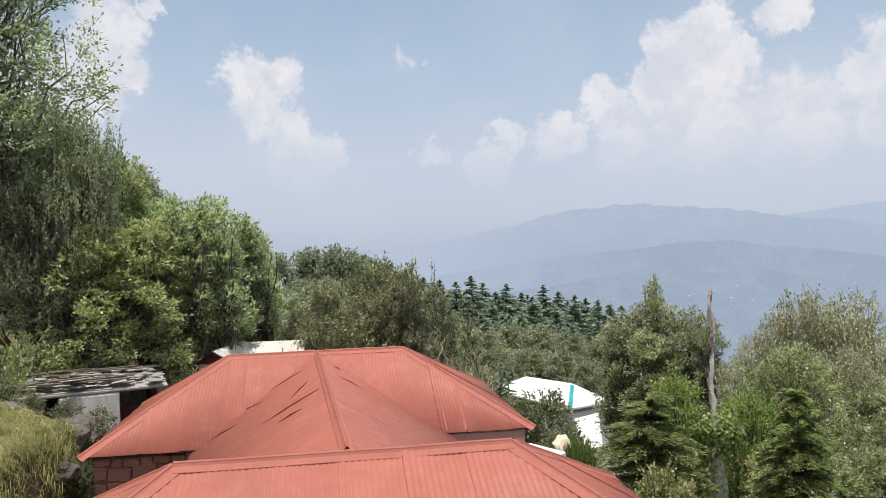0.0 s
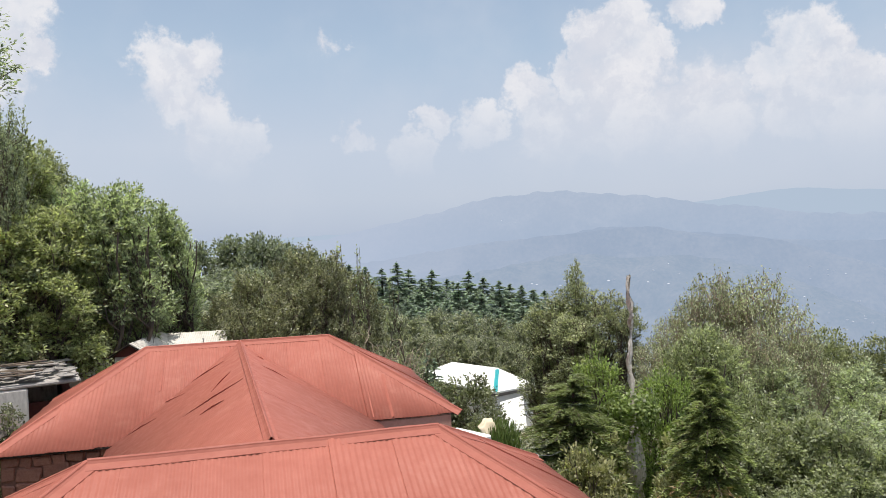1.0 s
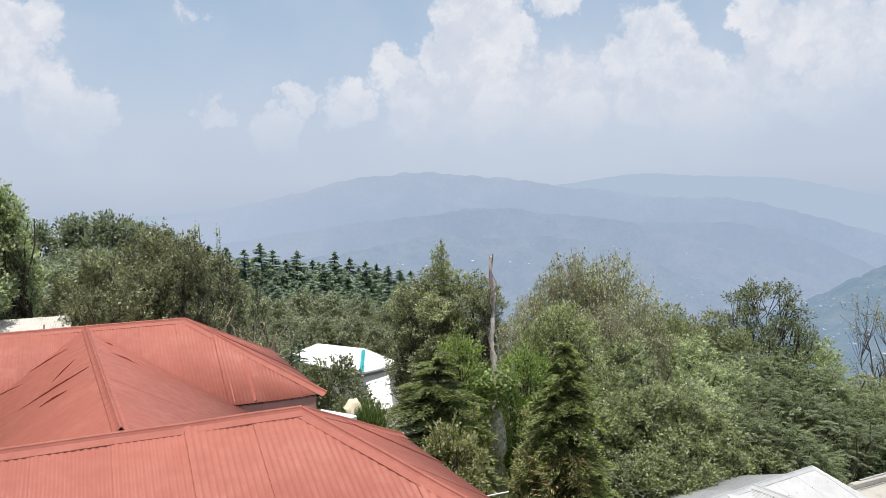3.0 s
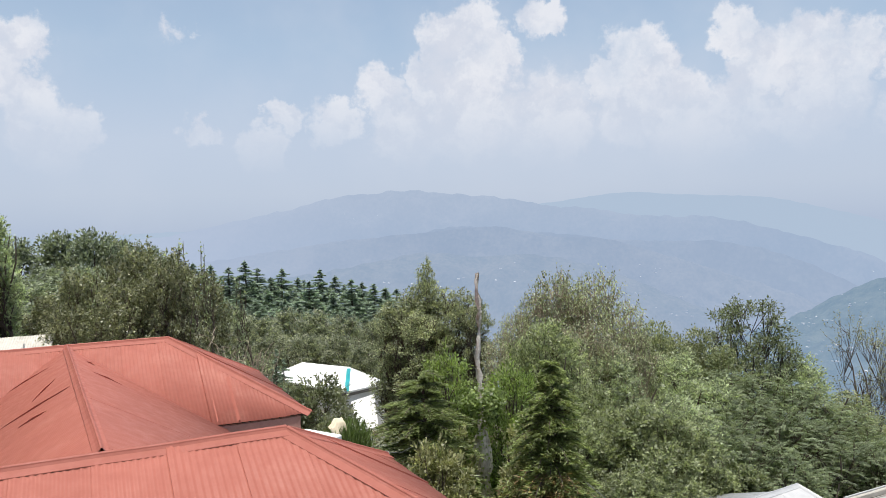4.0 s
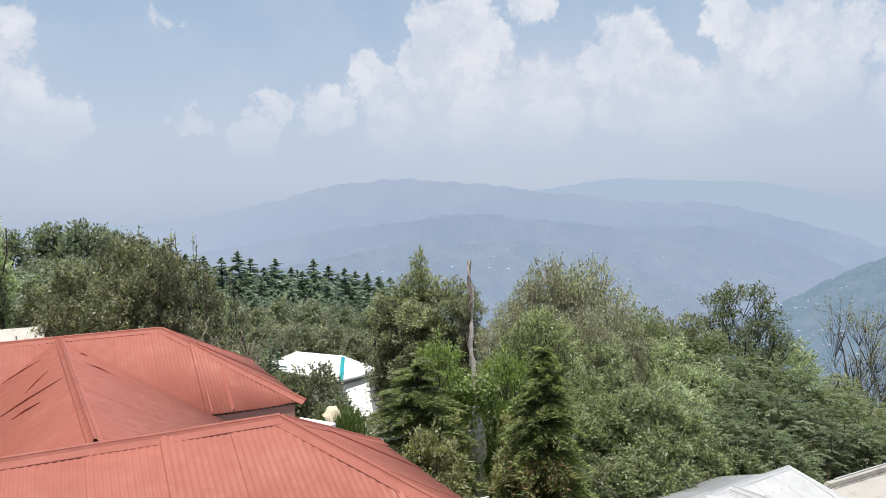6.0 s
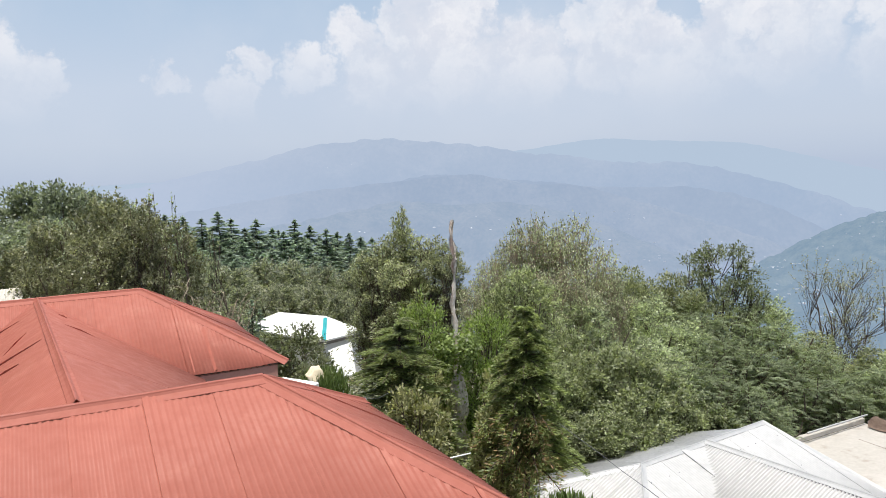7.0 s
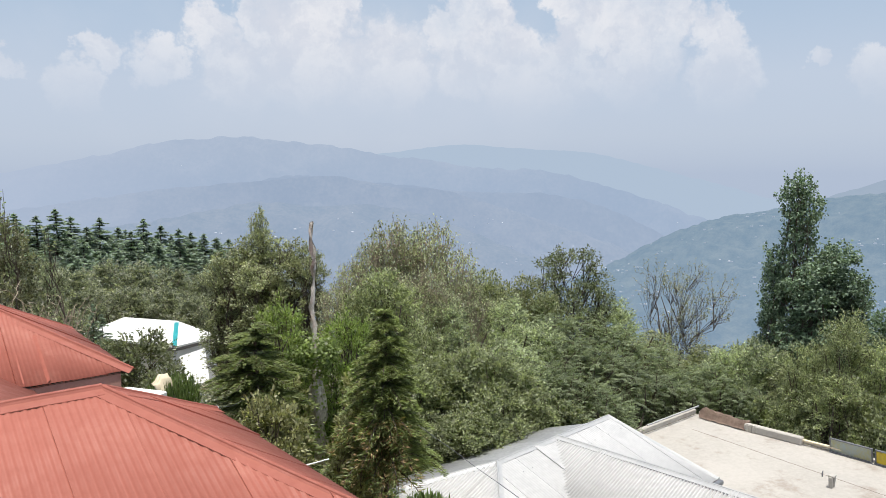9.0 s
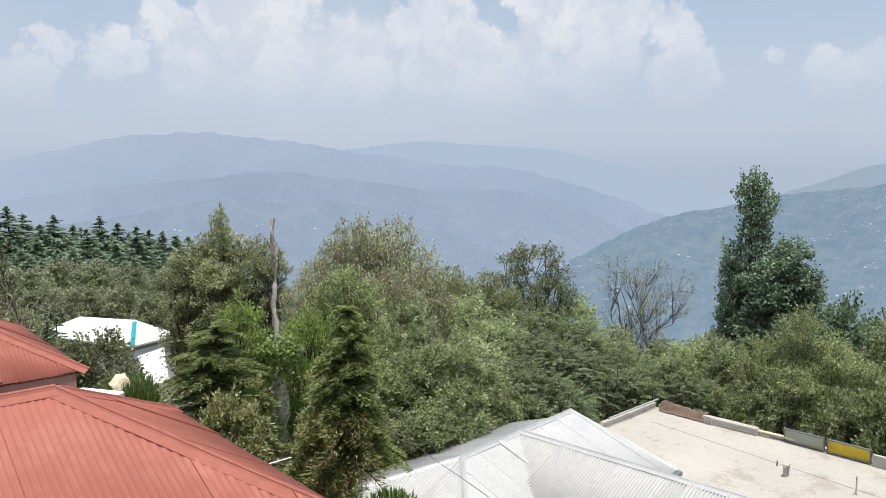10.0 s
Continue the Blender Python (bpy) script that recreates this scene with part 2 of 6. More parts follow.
TWIG = surface("dry_twig", (0.46, 0.39, 0.29), (0.32, 0.26, 0.19), rough=0.95, bump=0.3)
ROCK = surface("grey_rock", (0.17, 0.145, 0.13), (0.08, 0.072, 0.066), rough=0.95, coarse=2, fine=14, bump=0.9)
def hillside(name):
    """Mossy soil, with bare brown earth wherever the ground is steep."""
    m, n = new_material(name)
    at = n.add("ShaderNodeTexCoord").outputs["Object"]
    a, b = n.noise(at, 0.4, 5.0, 0.6), n.noise(at, 5.0, 6.0, 0.7)
    green = n.mix(n.step(n.math("MULTIPLY_ADD", a, 0.6, n.math("MULTIPLY", b, 0.5)), 0.35, 0.75), rgb(0.10, 0.10, 0.045), rgb(0.17, 0.125, 0.075))
    earth = n.mix(n.step(b, 0.3, 0.7), rgb(0.055, 0.036, 0.026), rgb(0.13, 0.085, 0.06))
    nz = n.add("ShaderNodeSeparateXYZ", None, Vector=n.add("ShaderNodeNewGeometry").outputs["Normal"]).outputs["Z"]
    steep = n.step(n.math("MULTIPLY_ADD", b, 0.2, nz), 0.72, 0.9, 1.0, 0.0)
    p = n.add("ShaderNodeBsdfPrincipled", None, Base_Color=n.mix(steep, green, earth), Roughness=1.0, Specular_IOR_Level=0.1)
    n.put(p.inputs["Normal"], n.add("ShaderNodeBump", None, Strength=0.9, Distance=0.08, Height=b).outputs[0])
    n.add("ShaderNodeOutputMaterial", None, Surface=p)
    return m


SOIL = hillside("hill_soil")

L_DEEP = foliage("leaves_deep", (0.182, 0.218, 0.140), (0.301, 0.336, 0.206), 0.48)
L_ORCHARD = foliage("leaves_orchard", (0.207, 0.254, 0.160), (0.343, 0.391, 0.235), 0.48)
L_MID = foliage("leaves_mid", (0.134, 0.158, 0.084), (0.235, 0.243, 0.137), 0.5)
L_BRIGHT = foliage("leaves_bright", (0.194, 0.223, 0.106), (0.306, 0.330, 0.166), 0.52)
L_OLIVE = foliage("leaves_olive", (0.164, 0.199, 0.127), (0.270, 0.302, 0.212), 0.5)
L_YELLOW = foliage("leaves_yellowing", (0.17, 0.2, 0.1), (0.28, 0.305, 0.17), 0.5)
# pale and bluish: distance haze put into the needle colour
L_PINE = foliage("needles_pine", (0.156, 0.214, 0.174), (0.230, 0.298, 0.238), 0.35)
L_CEDAR = foliage("needles_cedar", (0.101, 0.137, 0.037), (0.178, 0.217, 0.067), 0.42)
L_BROWN = foliage("needles_brown", (0.170, 0.100, 0.038), (0.254, 0.160, 0.067), 0.3)
L_POPLAR = foliage("leaves_poplar", (0.085, 0.135, 0.085), (0.145, 0.205, 0.13), 0.3, 0.2)
L_LOCUST = foliage("leaves_locust", (0.114, 0.151, 0.066), (0.183, 0.218, 0.117), 0.5)
L_PALE = foliage("leaves_pale", (0.180, 0.180, 0.106), (0.265, 0.260, 0.168), 0.5, 0.3)
L_WILLOW = foliage("leaves_willow", (0.206, 0.219, 0.143), (0.349, 0.362, 0.252), 0.5)
L_DARK = foliage("leaves_dark", (0.106, 0.122, 0.067), (0.170, 0.185, 0.104), 0.45)
# bluish too, the far slope's haze painted into the leaves
L_FOREST = foliage("leaves_forest", (0.138, 0.165, 0.115), (0.207, 0.235, 0.167), 0.4)
L_SHRUB = foliage("leaves_shrub", (0.150, 0.176, 0.091), (0.251, 0.275, 0.153), 0.5)
L_VINE = foliage("leaves_vine", (0.133, 0.195, 0.043), (0.223, 0.285, 0.072), 0.55)
L_HEDGE = foliage("needles_hedge", (0.085, 0.135, 0.029), (0.148, 0.210, 0.048), 0.35)
L_GRASS = foliage("grass_blades", (0.156, 0.174, 0.055), (0.281, 0.253, 0.119), 0.5, 0.3)
L_WALNUT = foliage("leaves_walnut", (0.171, 0.217, 0.136), (0.278, 0.326, 0.202), 0.4)
L_FRUIT = foliage("leaves_fruit", (0.127, 0.135, 0.077), (0.217, 0.215, 0.130), 0.45)
L_ALDER = foliage("leaves_alder", (0.163, 0.180, 0.101), (0.272, 0.285, 0.168), 0.45)
L_LACY = foliage("leaves_lacy", (0.076, 0.096, 0.050), (0.144, 0.164, 0.088), 0.45)
L_BRAMBLE = foliage("leaves_bramble", (0.165, 0.17, 0.07), (0.27, 0.265, 0.115), 0.45)
# lightened and greyed by haze put into the colour
L_SCRUB = foliage("scrub_leaves", (0.130, 0.153, 0.104), (0.224, 0.229, 0.171), 0.5)


# ---------------------------------------------------------------- mesh helpers
def mesh_ob(name, verts, faces, material, parent=None, label="", smooth=False):
    me = bpy.data.meshes.new(name)
    verts = np.asarray(verts, float)
    if isinstance(faces, np.ndarray):
        k = faces.shape[1]
        me.vertices.add(len(verts))
        me.vertices.foreach_set("co", verts.ravel())
        me.loops.add(faces.size)
        me.loops.foreach_set("vertex_index", faces.ravel().astype(np.int32))
        me.polygons.add(len(faces))
        me.polygons.foreach_set("loop_start", np.arange(0, faces.size, k, dtype=np.int32))
        me.update(calc_edges=True)
        me.validate()
    else:
        me.from_pydata([tuple(v) for v in verts], [], faces)
    if smooth:
        me.polygons.foreach_set("use_smooth", [True] * len(me.polygons))
    me.materials.append(material)
    ob = new(name, me)
    ob.parent = parent
    if label:
        ob["label"] = label
    return ob


def part(name, bm, material, parent, label="", smooth=False):
    me = bpy.data.meshes.new(name)
    bm.normal_update()
    bm.to_mesh(me)
    bm.free()
    if smooth:
        me.polygons.foreach_set("use_smooth", [True] * len(me.polygons))
    me.materials.append(material)
    ob = new(name, me)
    ob.parent = parent
    if label:
        ob["label"] = label
    return ob


def thing(name, at, label, category, group="", kind=""):
    ob = new(name)
    ob.empty_display_size = 0.2
    ob.matrix_basis = at
    return tagged(ob, label, category, group, kind)


def box_bm(size, at=(0, 0, 0), bevel=0.0, turn=None, bm=None):
    """A box of that size, its centre at `at`, edges bevelled."""
    b = bmesh.new()
    bmesh.ops.create_cube(b, size=1.0)
    for v in b.verts:
        v.co = Vector((v.co.x * size[0], v.co.y * size[1], v.co.z * size[2]))
    if bevel:
        bmesh.ops.bevel(b, geom=list(b.edges), offset=bevel, segments=1, profile=0.5, affect="EDGES")
    m = Matrix.Translation(at) @ (turn.to_4x4() if turn is not None else Matrix.Identity(4))
    b.transform(m)
    if bm is None:
        return b
    me = bpy.data.meshes.new("tmp")
    b.to_mesh(me)
    b.free()
    bm.from_mesh(me)
    bpy.data.meshes.remove(me)
    return bm


def tube(path, radii, sides=7):
    """Vertices and quads of a tapered tube along a path."""
    path = np.asarray(path, float)
    radii = np.asarray(radii, float)
    way = np.gradient(path, axis=0)
    way /= np.linalg.norm(way, axis=1)[:, None] + 1e-9
    side = np.cross(way, (0.31, 0.17, 0.93) if abs(way[0][2]) < 0.9 else (1.0, 0.13, 0.05))
    side /= np.linalg.norm(side, axis=1)[:, None] + 1e-9
    other = np.cross(way, side)
    a = np.linspace(0, 2 * np.pi, sides, endpoint=False)
    ring = path[:, None] + radii[:, None, None] * (np.cos(a)[None, :, None] * side[:, None] + np.sin(a)[None, :, None] * other[:, None])
    n = len(path)
    i, j = np.meshgrid(np.arange(n - 1), np.arange(sides), indexing="ij")
    k = (j + 1) % sides
    f = np.stack([i * sides + j, i * sides + k, (i + 1) * sides + k, (i + 1) * sides + j], -1).reshape(-1, 4)
    return ring.reshape(-1, 3), f


def joined(pieces):
    vs, fs, at = [], [], 0
    for v, f in pieces:
        vs.append(v)
        fs.append(f + at)
        at += len(v)
    return np.concatenate(vs), np.concatenate(fs)


def smooth_step(x, a, b):
    t = np.clip((np.asarray(x, float) - a) / (b - a), 0, 1)
    return t * t * (3 - 2 * t)


def soft(x, k):
    return k * np.logaddexp(0.0, np.asarray(x, float) / k)


# ---------------------------------------------------------------- ground
def ground(x, y):
    """Height of the hillside."""
    x, y = np.asarray(x, float), np.asarray(y, float)
    r = np.hypot(x, y)
    z = 0.34 * np.minimum(soft(-(x + 7.5), 1.2), 45) - 0.29 * np.minimum(soft(x - 3.5, 1.5), 60) - 0.13 * soft(y - 24, 4)
    z += 2.2 * smooth_step(-x, 7.5, 8.3) * smooth_step(y, 10.6, 14.2) * (1 - smooth_step(y, 16.3, 19.3)) * (1 - 0.6 * smooth_step(-x, 13, 22))
    z += 4.7 * (1 - smooth_step(y, 0.6, 4.4)) * (1 - smooth_step(np.abs(x), 14, 26))
    z -= 2.6 * np.exp(-((x - 6.8) / 4.2) ** 2 - ((y - 31.0) / 4.5) ** 2)
    z -= 0.32 * soft(r - 125, 18)
    return np.maximum(z, -470 + 0 * r)


def make_ground():
    radii = np.concatenate([np.linspace(0, 40, 130), np.geomspace(42, 4900, 60)])
    angles = np.linspace(0, 2 * np.pi, 400, endpoint=False)
    rr, aa = np.meshgrid(radii, angles, indexing="ij")
    x, y = rr * np.sin(aa), rr * np.cos(aa)
    z = ground(x, y)
    for i in range(z.shape[0]):
        for j in range(z.shape[1]):
            if rr[i, j] > 3:
                z[i, j] += 0.18 * noise.noise((x[i, j] * 0.6, y[i, j] * 0.6, 0)) + 0.05 * noise.noise((x[i, j] * 2.1, y[i, j] * 2.1, 5))
    n, m = z.shape
    i, j = np.meshgrid(np.arange(n - 1), np.arange(m), indexing="ij")
    k = (j + 1) % m
    f = np.stack([i * m + j, i * m + k, (i + 1) * m + k, (i + 1) * m + j], -1).reshape(-1, 4)
    ob = mesh_ob("ground", np.stack([x, y, z], -1).reshape(-1, 3), f, SOIL, smooth=True)
    tagged(ob, "steep hillside soil under grass and scrub", "ground", kind="structure")


make_ground()


# ---------------------------------------------------------------- distance
def ridge(name, profile, r_top, r_foot, material, label, seed, relief, foot_el=-14.0, rows=70, cols=420, rough=0.09):
    """A mountainside that rises from its foot to a crest; profile: compass angle and elevation of the crest."""
    az = np.linspace(profile[0][0], profile[-1][0], cols)
    el = np.interp(az, [p[0] for p in profile], [p[1] for p in profile])
    kernel = np.hanning(13)
    el = np.convolve(np.pad(el, 6, mode="edge"), kernel / kernel.sum(), mode="valid")
    s = np.linspace(0, 1, rows)
    verts = np.zeros((rows, cols, 3))
    for j, a in enumerate(az):
        e = el[j] + rough * (noise.noise((a * 0.9, seed, 0)) + 0.5 * noise.noise((a * 2.7, seed, 3)) + 0.3 * noise.noise((a * 8, seed, 7)))
        top, low = EYE.z + r_top * math.tan(radians(e)), EYE.z + r_foot * math.tan(radians(foot_el))
        for i, t in enumerate(s):
            r = r_foot + (r_top - r_foot) * t
            z = low + (top - low) * t ** 1.15
            x, y = r * math.sin(radians(a)), r * math.cos(radians(a))
            env = math.sin(math.pi * min(t, 1.0)) ** 0.7 if t < 1 else 0
            q = Vector((x, y, 0)) * (2.4 / r_top)
            f = noise.ridged_multi_fractal(q * 2.2 + Vector((seed, 0, 0)), 0.9, 2.1, 5, 1.0, 2.0) - 1.1
            verts[i, j] = (x, y, z + relief * env * f)
    i, j = np.meshgrid(np.arange(rows - 1), np.arange(cols - 1), indexing="ij")
    f = np.stack([i * cols + j, i * cols + j + 1, (i + 1) * cols + j + 1, (i + 1) * cols + j], -1).reshape(-1, 4)
    ob = mesh_ob(name, verts.reshape(-1, 3), f, material, smooth=True)
    tagged(ob, label, "mountain", kind="structure")
    return verts


FAR = [(-60, -0.6), (-20, -0.4), (0, 0.2), (20, 1.3), (25.8, 1.68), (32, 2.45), (36.4, 2.07), (42.6, 1.67), (47.7, 0.24), (51.9, -0.84), (55.5, -2.0), (95, -2.4)]
MAIN = [(-60, -2.5), (-20, -1.4), (-10, -0.9), (-2.9, -0.2), (0.9, 0.6), (3.3, 1.13), (6, 1.61), (8, 2.2), (10.3, 2.72), (12.5, 2.75), (15.2, 3.08), (19.5, 2.53),
        (22.8, 2.33), (25.8, 1.55), (29.8, 1.23), (33.8, 0.46), (38.2, 0.44), (40.9, -0.15), (43.9, -1.04), (47.4, -2.13), (50.5, -3.32), (56, -5.5), (95, -7)]
INNER = [(-60, -5), (0, -2.2), (9.5, -0.9), (16, -0.4), (22.3, 0.08), (26.7, -0.95), (30.2, -0.98), (36.9, -3.0), (43.5, -5.2), (50, -7.5), (95, -9)]
SPUR = [(-60, -4.6), (5, -3.6), (11, -2.1), (16, -0.5), (19, 0.2), (23, -0.35), (28, -0.75), (32, -1.3), (36, -1.4), (39, -1.45), (43, -2.3), (47, -4.2), (52, -7), (95, -9)]
LOW = [(-60, -6.5), (0, -3.8), (8, -3.4), (13, -2.5), (17, -1.8), (20, -2.4), (25, -2.2), (29, -3.0), (33, -4.4), (37, -6.2), (44, -8.5), (95, -11)]
RIGHT = [(28, -11), (37, -9.6), (42.9, -7.5), (46.1, -5.63), (48.7, -4.29), (51.9, -3.17), (54.7, -2.72), (59.2, -1.65), (61.4, -1.43), (65.3, -1.03), (72, -0.5), (95, 0)]
BEYOND = [(48, -6), (57, -2.6), (59.2, -1.45), (61.3, -0.84), (64, 0.31), (65.3, 0.45), (70, 0.9), (95, 1)]

# glow colour and share of the haze painted over each range
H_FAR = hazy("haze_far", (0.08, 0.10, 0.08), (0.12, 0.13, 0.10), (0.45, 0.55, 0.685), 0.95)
H_MAIN = hazy("haze_main", (0.03, 0.06, 0.05), (0.22, 0.20, 0.16), (0.402, 0.502, 0.67), 0.88, 0.005, 0.5, lost=(-700, 1300, 0.8), relief_tone=0.1)
H_INNER = hazy("haze_inner", (0.03, 0.055, 0.04), (0.24, 0.22, 0.17), (0.386, 0.48, 0.648), 0.82, 0.008, lost=(-400, 1000, 0.6), relief_tone=0.1)
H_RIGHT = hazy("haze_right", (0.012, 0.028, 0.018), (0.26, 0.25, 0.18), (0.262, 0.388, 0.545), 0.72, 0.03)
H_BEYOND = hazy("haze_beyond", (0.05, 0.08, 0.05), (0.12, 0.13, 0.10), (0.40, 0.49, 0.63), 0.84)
# the houses carry the same painted haze
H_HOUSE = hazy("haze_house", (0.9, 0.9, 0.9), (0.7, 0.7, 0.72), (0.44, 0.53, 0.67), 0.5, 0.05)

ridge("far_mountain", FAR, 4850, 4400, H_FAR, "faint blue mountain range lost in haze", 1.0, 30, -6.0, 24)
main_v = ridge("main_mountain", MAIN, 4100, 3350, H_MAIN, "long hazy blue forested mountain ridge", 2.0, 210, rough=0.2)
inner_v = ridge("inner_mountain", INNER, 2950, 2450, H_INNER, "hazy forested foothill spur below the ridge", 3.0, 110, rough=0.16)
H_SPUR = hazy("haze_spur", (0.03, 0.055, 0.04), (0.20, 0.19, 0.15), (0.395, 0.49, 0.658), 0.84, 0.006, 0.15, lost=(-500, 1100, 0.7), relief_tone=0.1)
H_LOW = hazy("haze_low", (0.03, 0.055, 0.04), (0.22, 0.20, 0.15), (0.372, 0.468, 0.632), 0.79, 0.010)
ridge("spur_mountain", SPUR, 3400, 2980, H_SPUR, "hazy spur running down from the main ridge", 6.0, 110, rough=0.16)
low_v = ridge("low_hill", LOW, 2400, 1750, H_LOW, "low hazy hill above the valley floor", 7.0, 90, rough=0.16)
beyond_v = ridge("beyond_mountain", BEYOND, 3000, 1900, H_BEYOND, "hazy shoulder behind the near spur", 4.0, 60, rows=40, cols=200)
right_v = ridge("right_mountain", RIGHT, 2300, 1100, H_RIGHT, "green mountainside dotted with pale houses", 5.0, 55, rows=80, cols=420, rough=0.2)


def far_houses():
    """Pale roofs scattered over the far slopes, one joined mesh."""
    rng = random.Random(5)
    bm = bmesh.new()
    spots = []
    for verts, count, lo, hi, c0, c1 in ((right_v, 420, 0.2, 0.93, 0.2, 0.75), (inner_v, 260, 0.15, 0.9, 0.38, 0.8), (main_v, 90, 0.3, 0.85, 0.4, 0.75), (low_v, 150, 0.1, 0.9, 0.4, 0.72)):
        rows, cols, _ = verts.shape
        while count > 0:
            i, j = int(rows * rng.uniform(lo, hi)), int(cols * rng.uniform(c0, c1))
            for _ in range(rng.choice((1, 1, 2, 3, 4))):
                k = min(max(j + rng.randint(-4, 4), 0), cols - 1)
                spots.append((verts[min(max(i + rng.randint(-1, 1), 0), rows - 1), k], rng.uniform(1.9, 4.8) * (1.0 if verts is right_v else 1.15)))
                count -= 1
    for p, s in spots:
        turn = Matrix.Rotation(rng.uniform(0, 3.1), 3, "Z")
        box_bm((s * rng.uniform(0.9, 1.9), s, s * 0.45), (p[0], p[1], p[2] + s * 0.25), 0, turn, bm)
        box_bm((s * rng.uniform(0.9, 1.9), s * 1.1, s * 0.12), (p[0], p[1], p[2] + s * 0.5), 0, turn @ Matrix.Rotation(0.25, 3, "X"), bm)
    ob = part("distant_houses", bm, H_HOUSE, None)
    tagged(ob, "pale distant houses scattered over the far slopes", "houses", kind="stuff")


far_houses()


# ---------------------------------------------------------------- roofs
PITCH = 0.076
WAVE = 0.0055


def corrugated(name, a0, a1, low, high, place, material, parent, wave=PITCH, depth=WAVE, steps=6, lift=0.0):
    """One corrugated sheet: a runs along the eave, b up the slope; low(a) and high(a) bound it. Its first edge laps over the
    sheet before by `lift`. place maps (a, b, h) to the thing's space."""
    n = max(int(round((a1 - a0) / wave * steps)), 4)
    a = np.linspace(a0, a1, n + 1)
    lo, hi = np.array([low(v) for v in a]), np.array([high(v) for v in a])
    h = depth * np.cos(2 * np.pi * a / wave) + lift * (1 - (a - a0) / (a1 - a0)) ** 3 + 0.002
    keep = hi > lo - 1e-6
    if keep.sum() < 2:
        return None
    a, lo, hi, h = a[keep], lo[keep], np.maximum(hi[keep], lo[keep] + 1e-4), h[keep]
    m = np.array(place)
    k = len(a)
    lip = np.array([[a[0], lo[0], h[0] - lift - 0.004], [a[0], hi[0], h[0] - lift - 0.004]])
    pts = np.concatenate([np.stack([a, lo, h], -1), np.stack([a, hi, h], -1), np.stack([a, lo, h - 0.004], -1), lip])
    v = pts @ m[:3, :3].T + m[:3, 3]
    i = np.arange(k - 1)
    f = np.concatenate([np.stack([i, i + 1, k + i + 1, k + i], -1), np.stack([i + 1, i, 2 * k + i, 2 * k + i + 1], -1), [[0, k, 3 * k + 1, 3 * k]]])
    ob = mesh_ob(name, v, f, material, parent, smooth=True)
    flags = np.ones(len(f), bool)
    flags[k - 1:] = False
    ob.data.polygons.foreach_set("use_smooth", flags)
    return ob


def slope_frame(start, along, up):
    """Matrix from (a, b, h) to space: origin, unit along the eave, unit up the slope."""
    along, up = Vector(along).normalized(), Vector(up).normalized()
    out = along.cross(up)
    m = Matrix((along, up, out)).transposed().to_4x4()
    m.translation = Vector(start)
    return m


def slope(parent, name, start, along, up, length, high, material, width=0.76, low=lambda a: 0.0, seed=1, label="", wave=PITCH, depth=WAVE,
          lifts=(0.004, 0.006, 0.008, 0.022, 0.03)):
    """A roof face: a thin deck and its overlapping sheets."""
    m = slope_frame(start, along, up)
    rng = random.Random(seed)
    knots = sorted({0.0, length, *[length * i / 24 for i in range(25)]})
    top = [(a, high(a)) for a in knots]
    outline = [(a, low(a)) for a in knots] + [(a, b) for a, b in reversed(top) if b > low(a) + 1e-5]
    bm = bmesh.new()
    for h in (-0.02, -0.045):
        bm.faces.new([bm.verts.new(m @ Vector((a, b, h))) for a, b in outline])
    deck = part(name, bm, WOOD, parent, label)
    a = 0.0
    off = rng.uniform(0.2, 0.6)
    edges = [0.0]
    while edges[-1] < length - 0.05:
        edges.append(min(length, edges[-1] + (off if len(edges) == 1 else width)))
    for a0, a1 in zip(edges, edges[1:]):
        slip = rng.uniform(-0.02, 0.02)
        tilt = m @ Matrix.Translation((0, 0, rng.uniform(0, 0.006)))
        corrugated("roof_sheet", max(a0 - 0.05, 0.0), a1, lambda v, s=slip: low(v) + s * (low(v) < 1e-3), high, tilt, material, deck,
                   wave, depth, lift=rng.choice(lifts))
    return deck


def cap(parent, name, p, q, down_a, down_b, material, width=0.2, roll=0.028, gape=0.0):
    """A ridge or hip cap: a round roll between two flat flanges, from p to q; down_a and down_b lead down the two faces."""
    p, q = Vector(p), Vector(q)
    along = (q - p).normalized()
    up = (-(Vector(down_a).normalized() + Vector(down_b).normalized())).normalized()
    if up.z < 0:
        up = -up
    sect = []
    for k, d in ((1, Vector(down_a).normalized()), (-1, Vector(down_b).normalized())):
        rise = up * (gape if k < 0 else 0.0)
        side = [d * width + up * 0.011 + rise, d * (width - 0.002) + up * 0.017 + rise, d * 0.05 + up * 0.022]
        sect.append(side)
    arc = []
    da, db = Vector(down_a).normalized(), Vector(down_b).normalized()
    across = (da - db).normalized()
    for i in range(7):
        t = math.pi * i / 6
        arc.append(across * roll * math.cos(t) + up * (0.026 + roll * math.sin(t)))
    profile = sect[0] + arc + list(reversed(sect[1]))
    bm = bmesh.new()
    n = max(2, int((q - p).length / 0.6))
    rows = []
    rng = random.Random(int((p.x * 31 + p.y * 17 + q.z * 13) * 100))
    for i in range(n + 1):
        wob = up * rng.uniform(-0.006, 0.006)
        c = p.lerp(q, i / n) + wob
        rows.append([bm.verts.new(c + s) for s in profile])
    for r0, r1 in zip(rows, rows[1:]):
        for i in range(len(profile) - 1):
            bm.faces.new((r0[i], r0[i + 1], r1[i + 1], r1[i]))
    bmesh.ops.recalc_face_normals(bm, faces=bm.faces)
    return part(name, bm, material, parent)


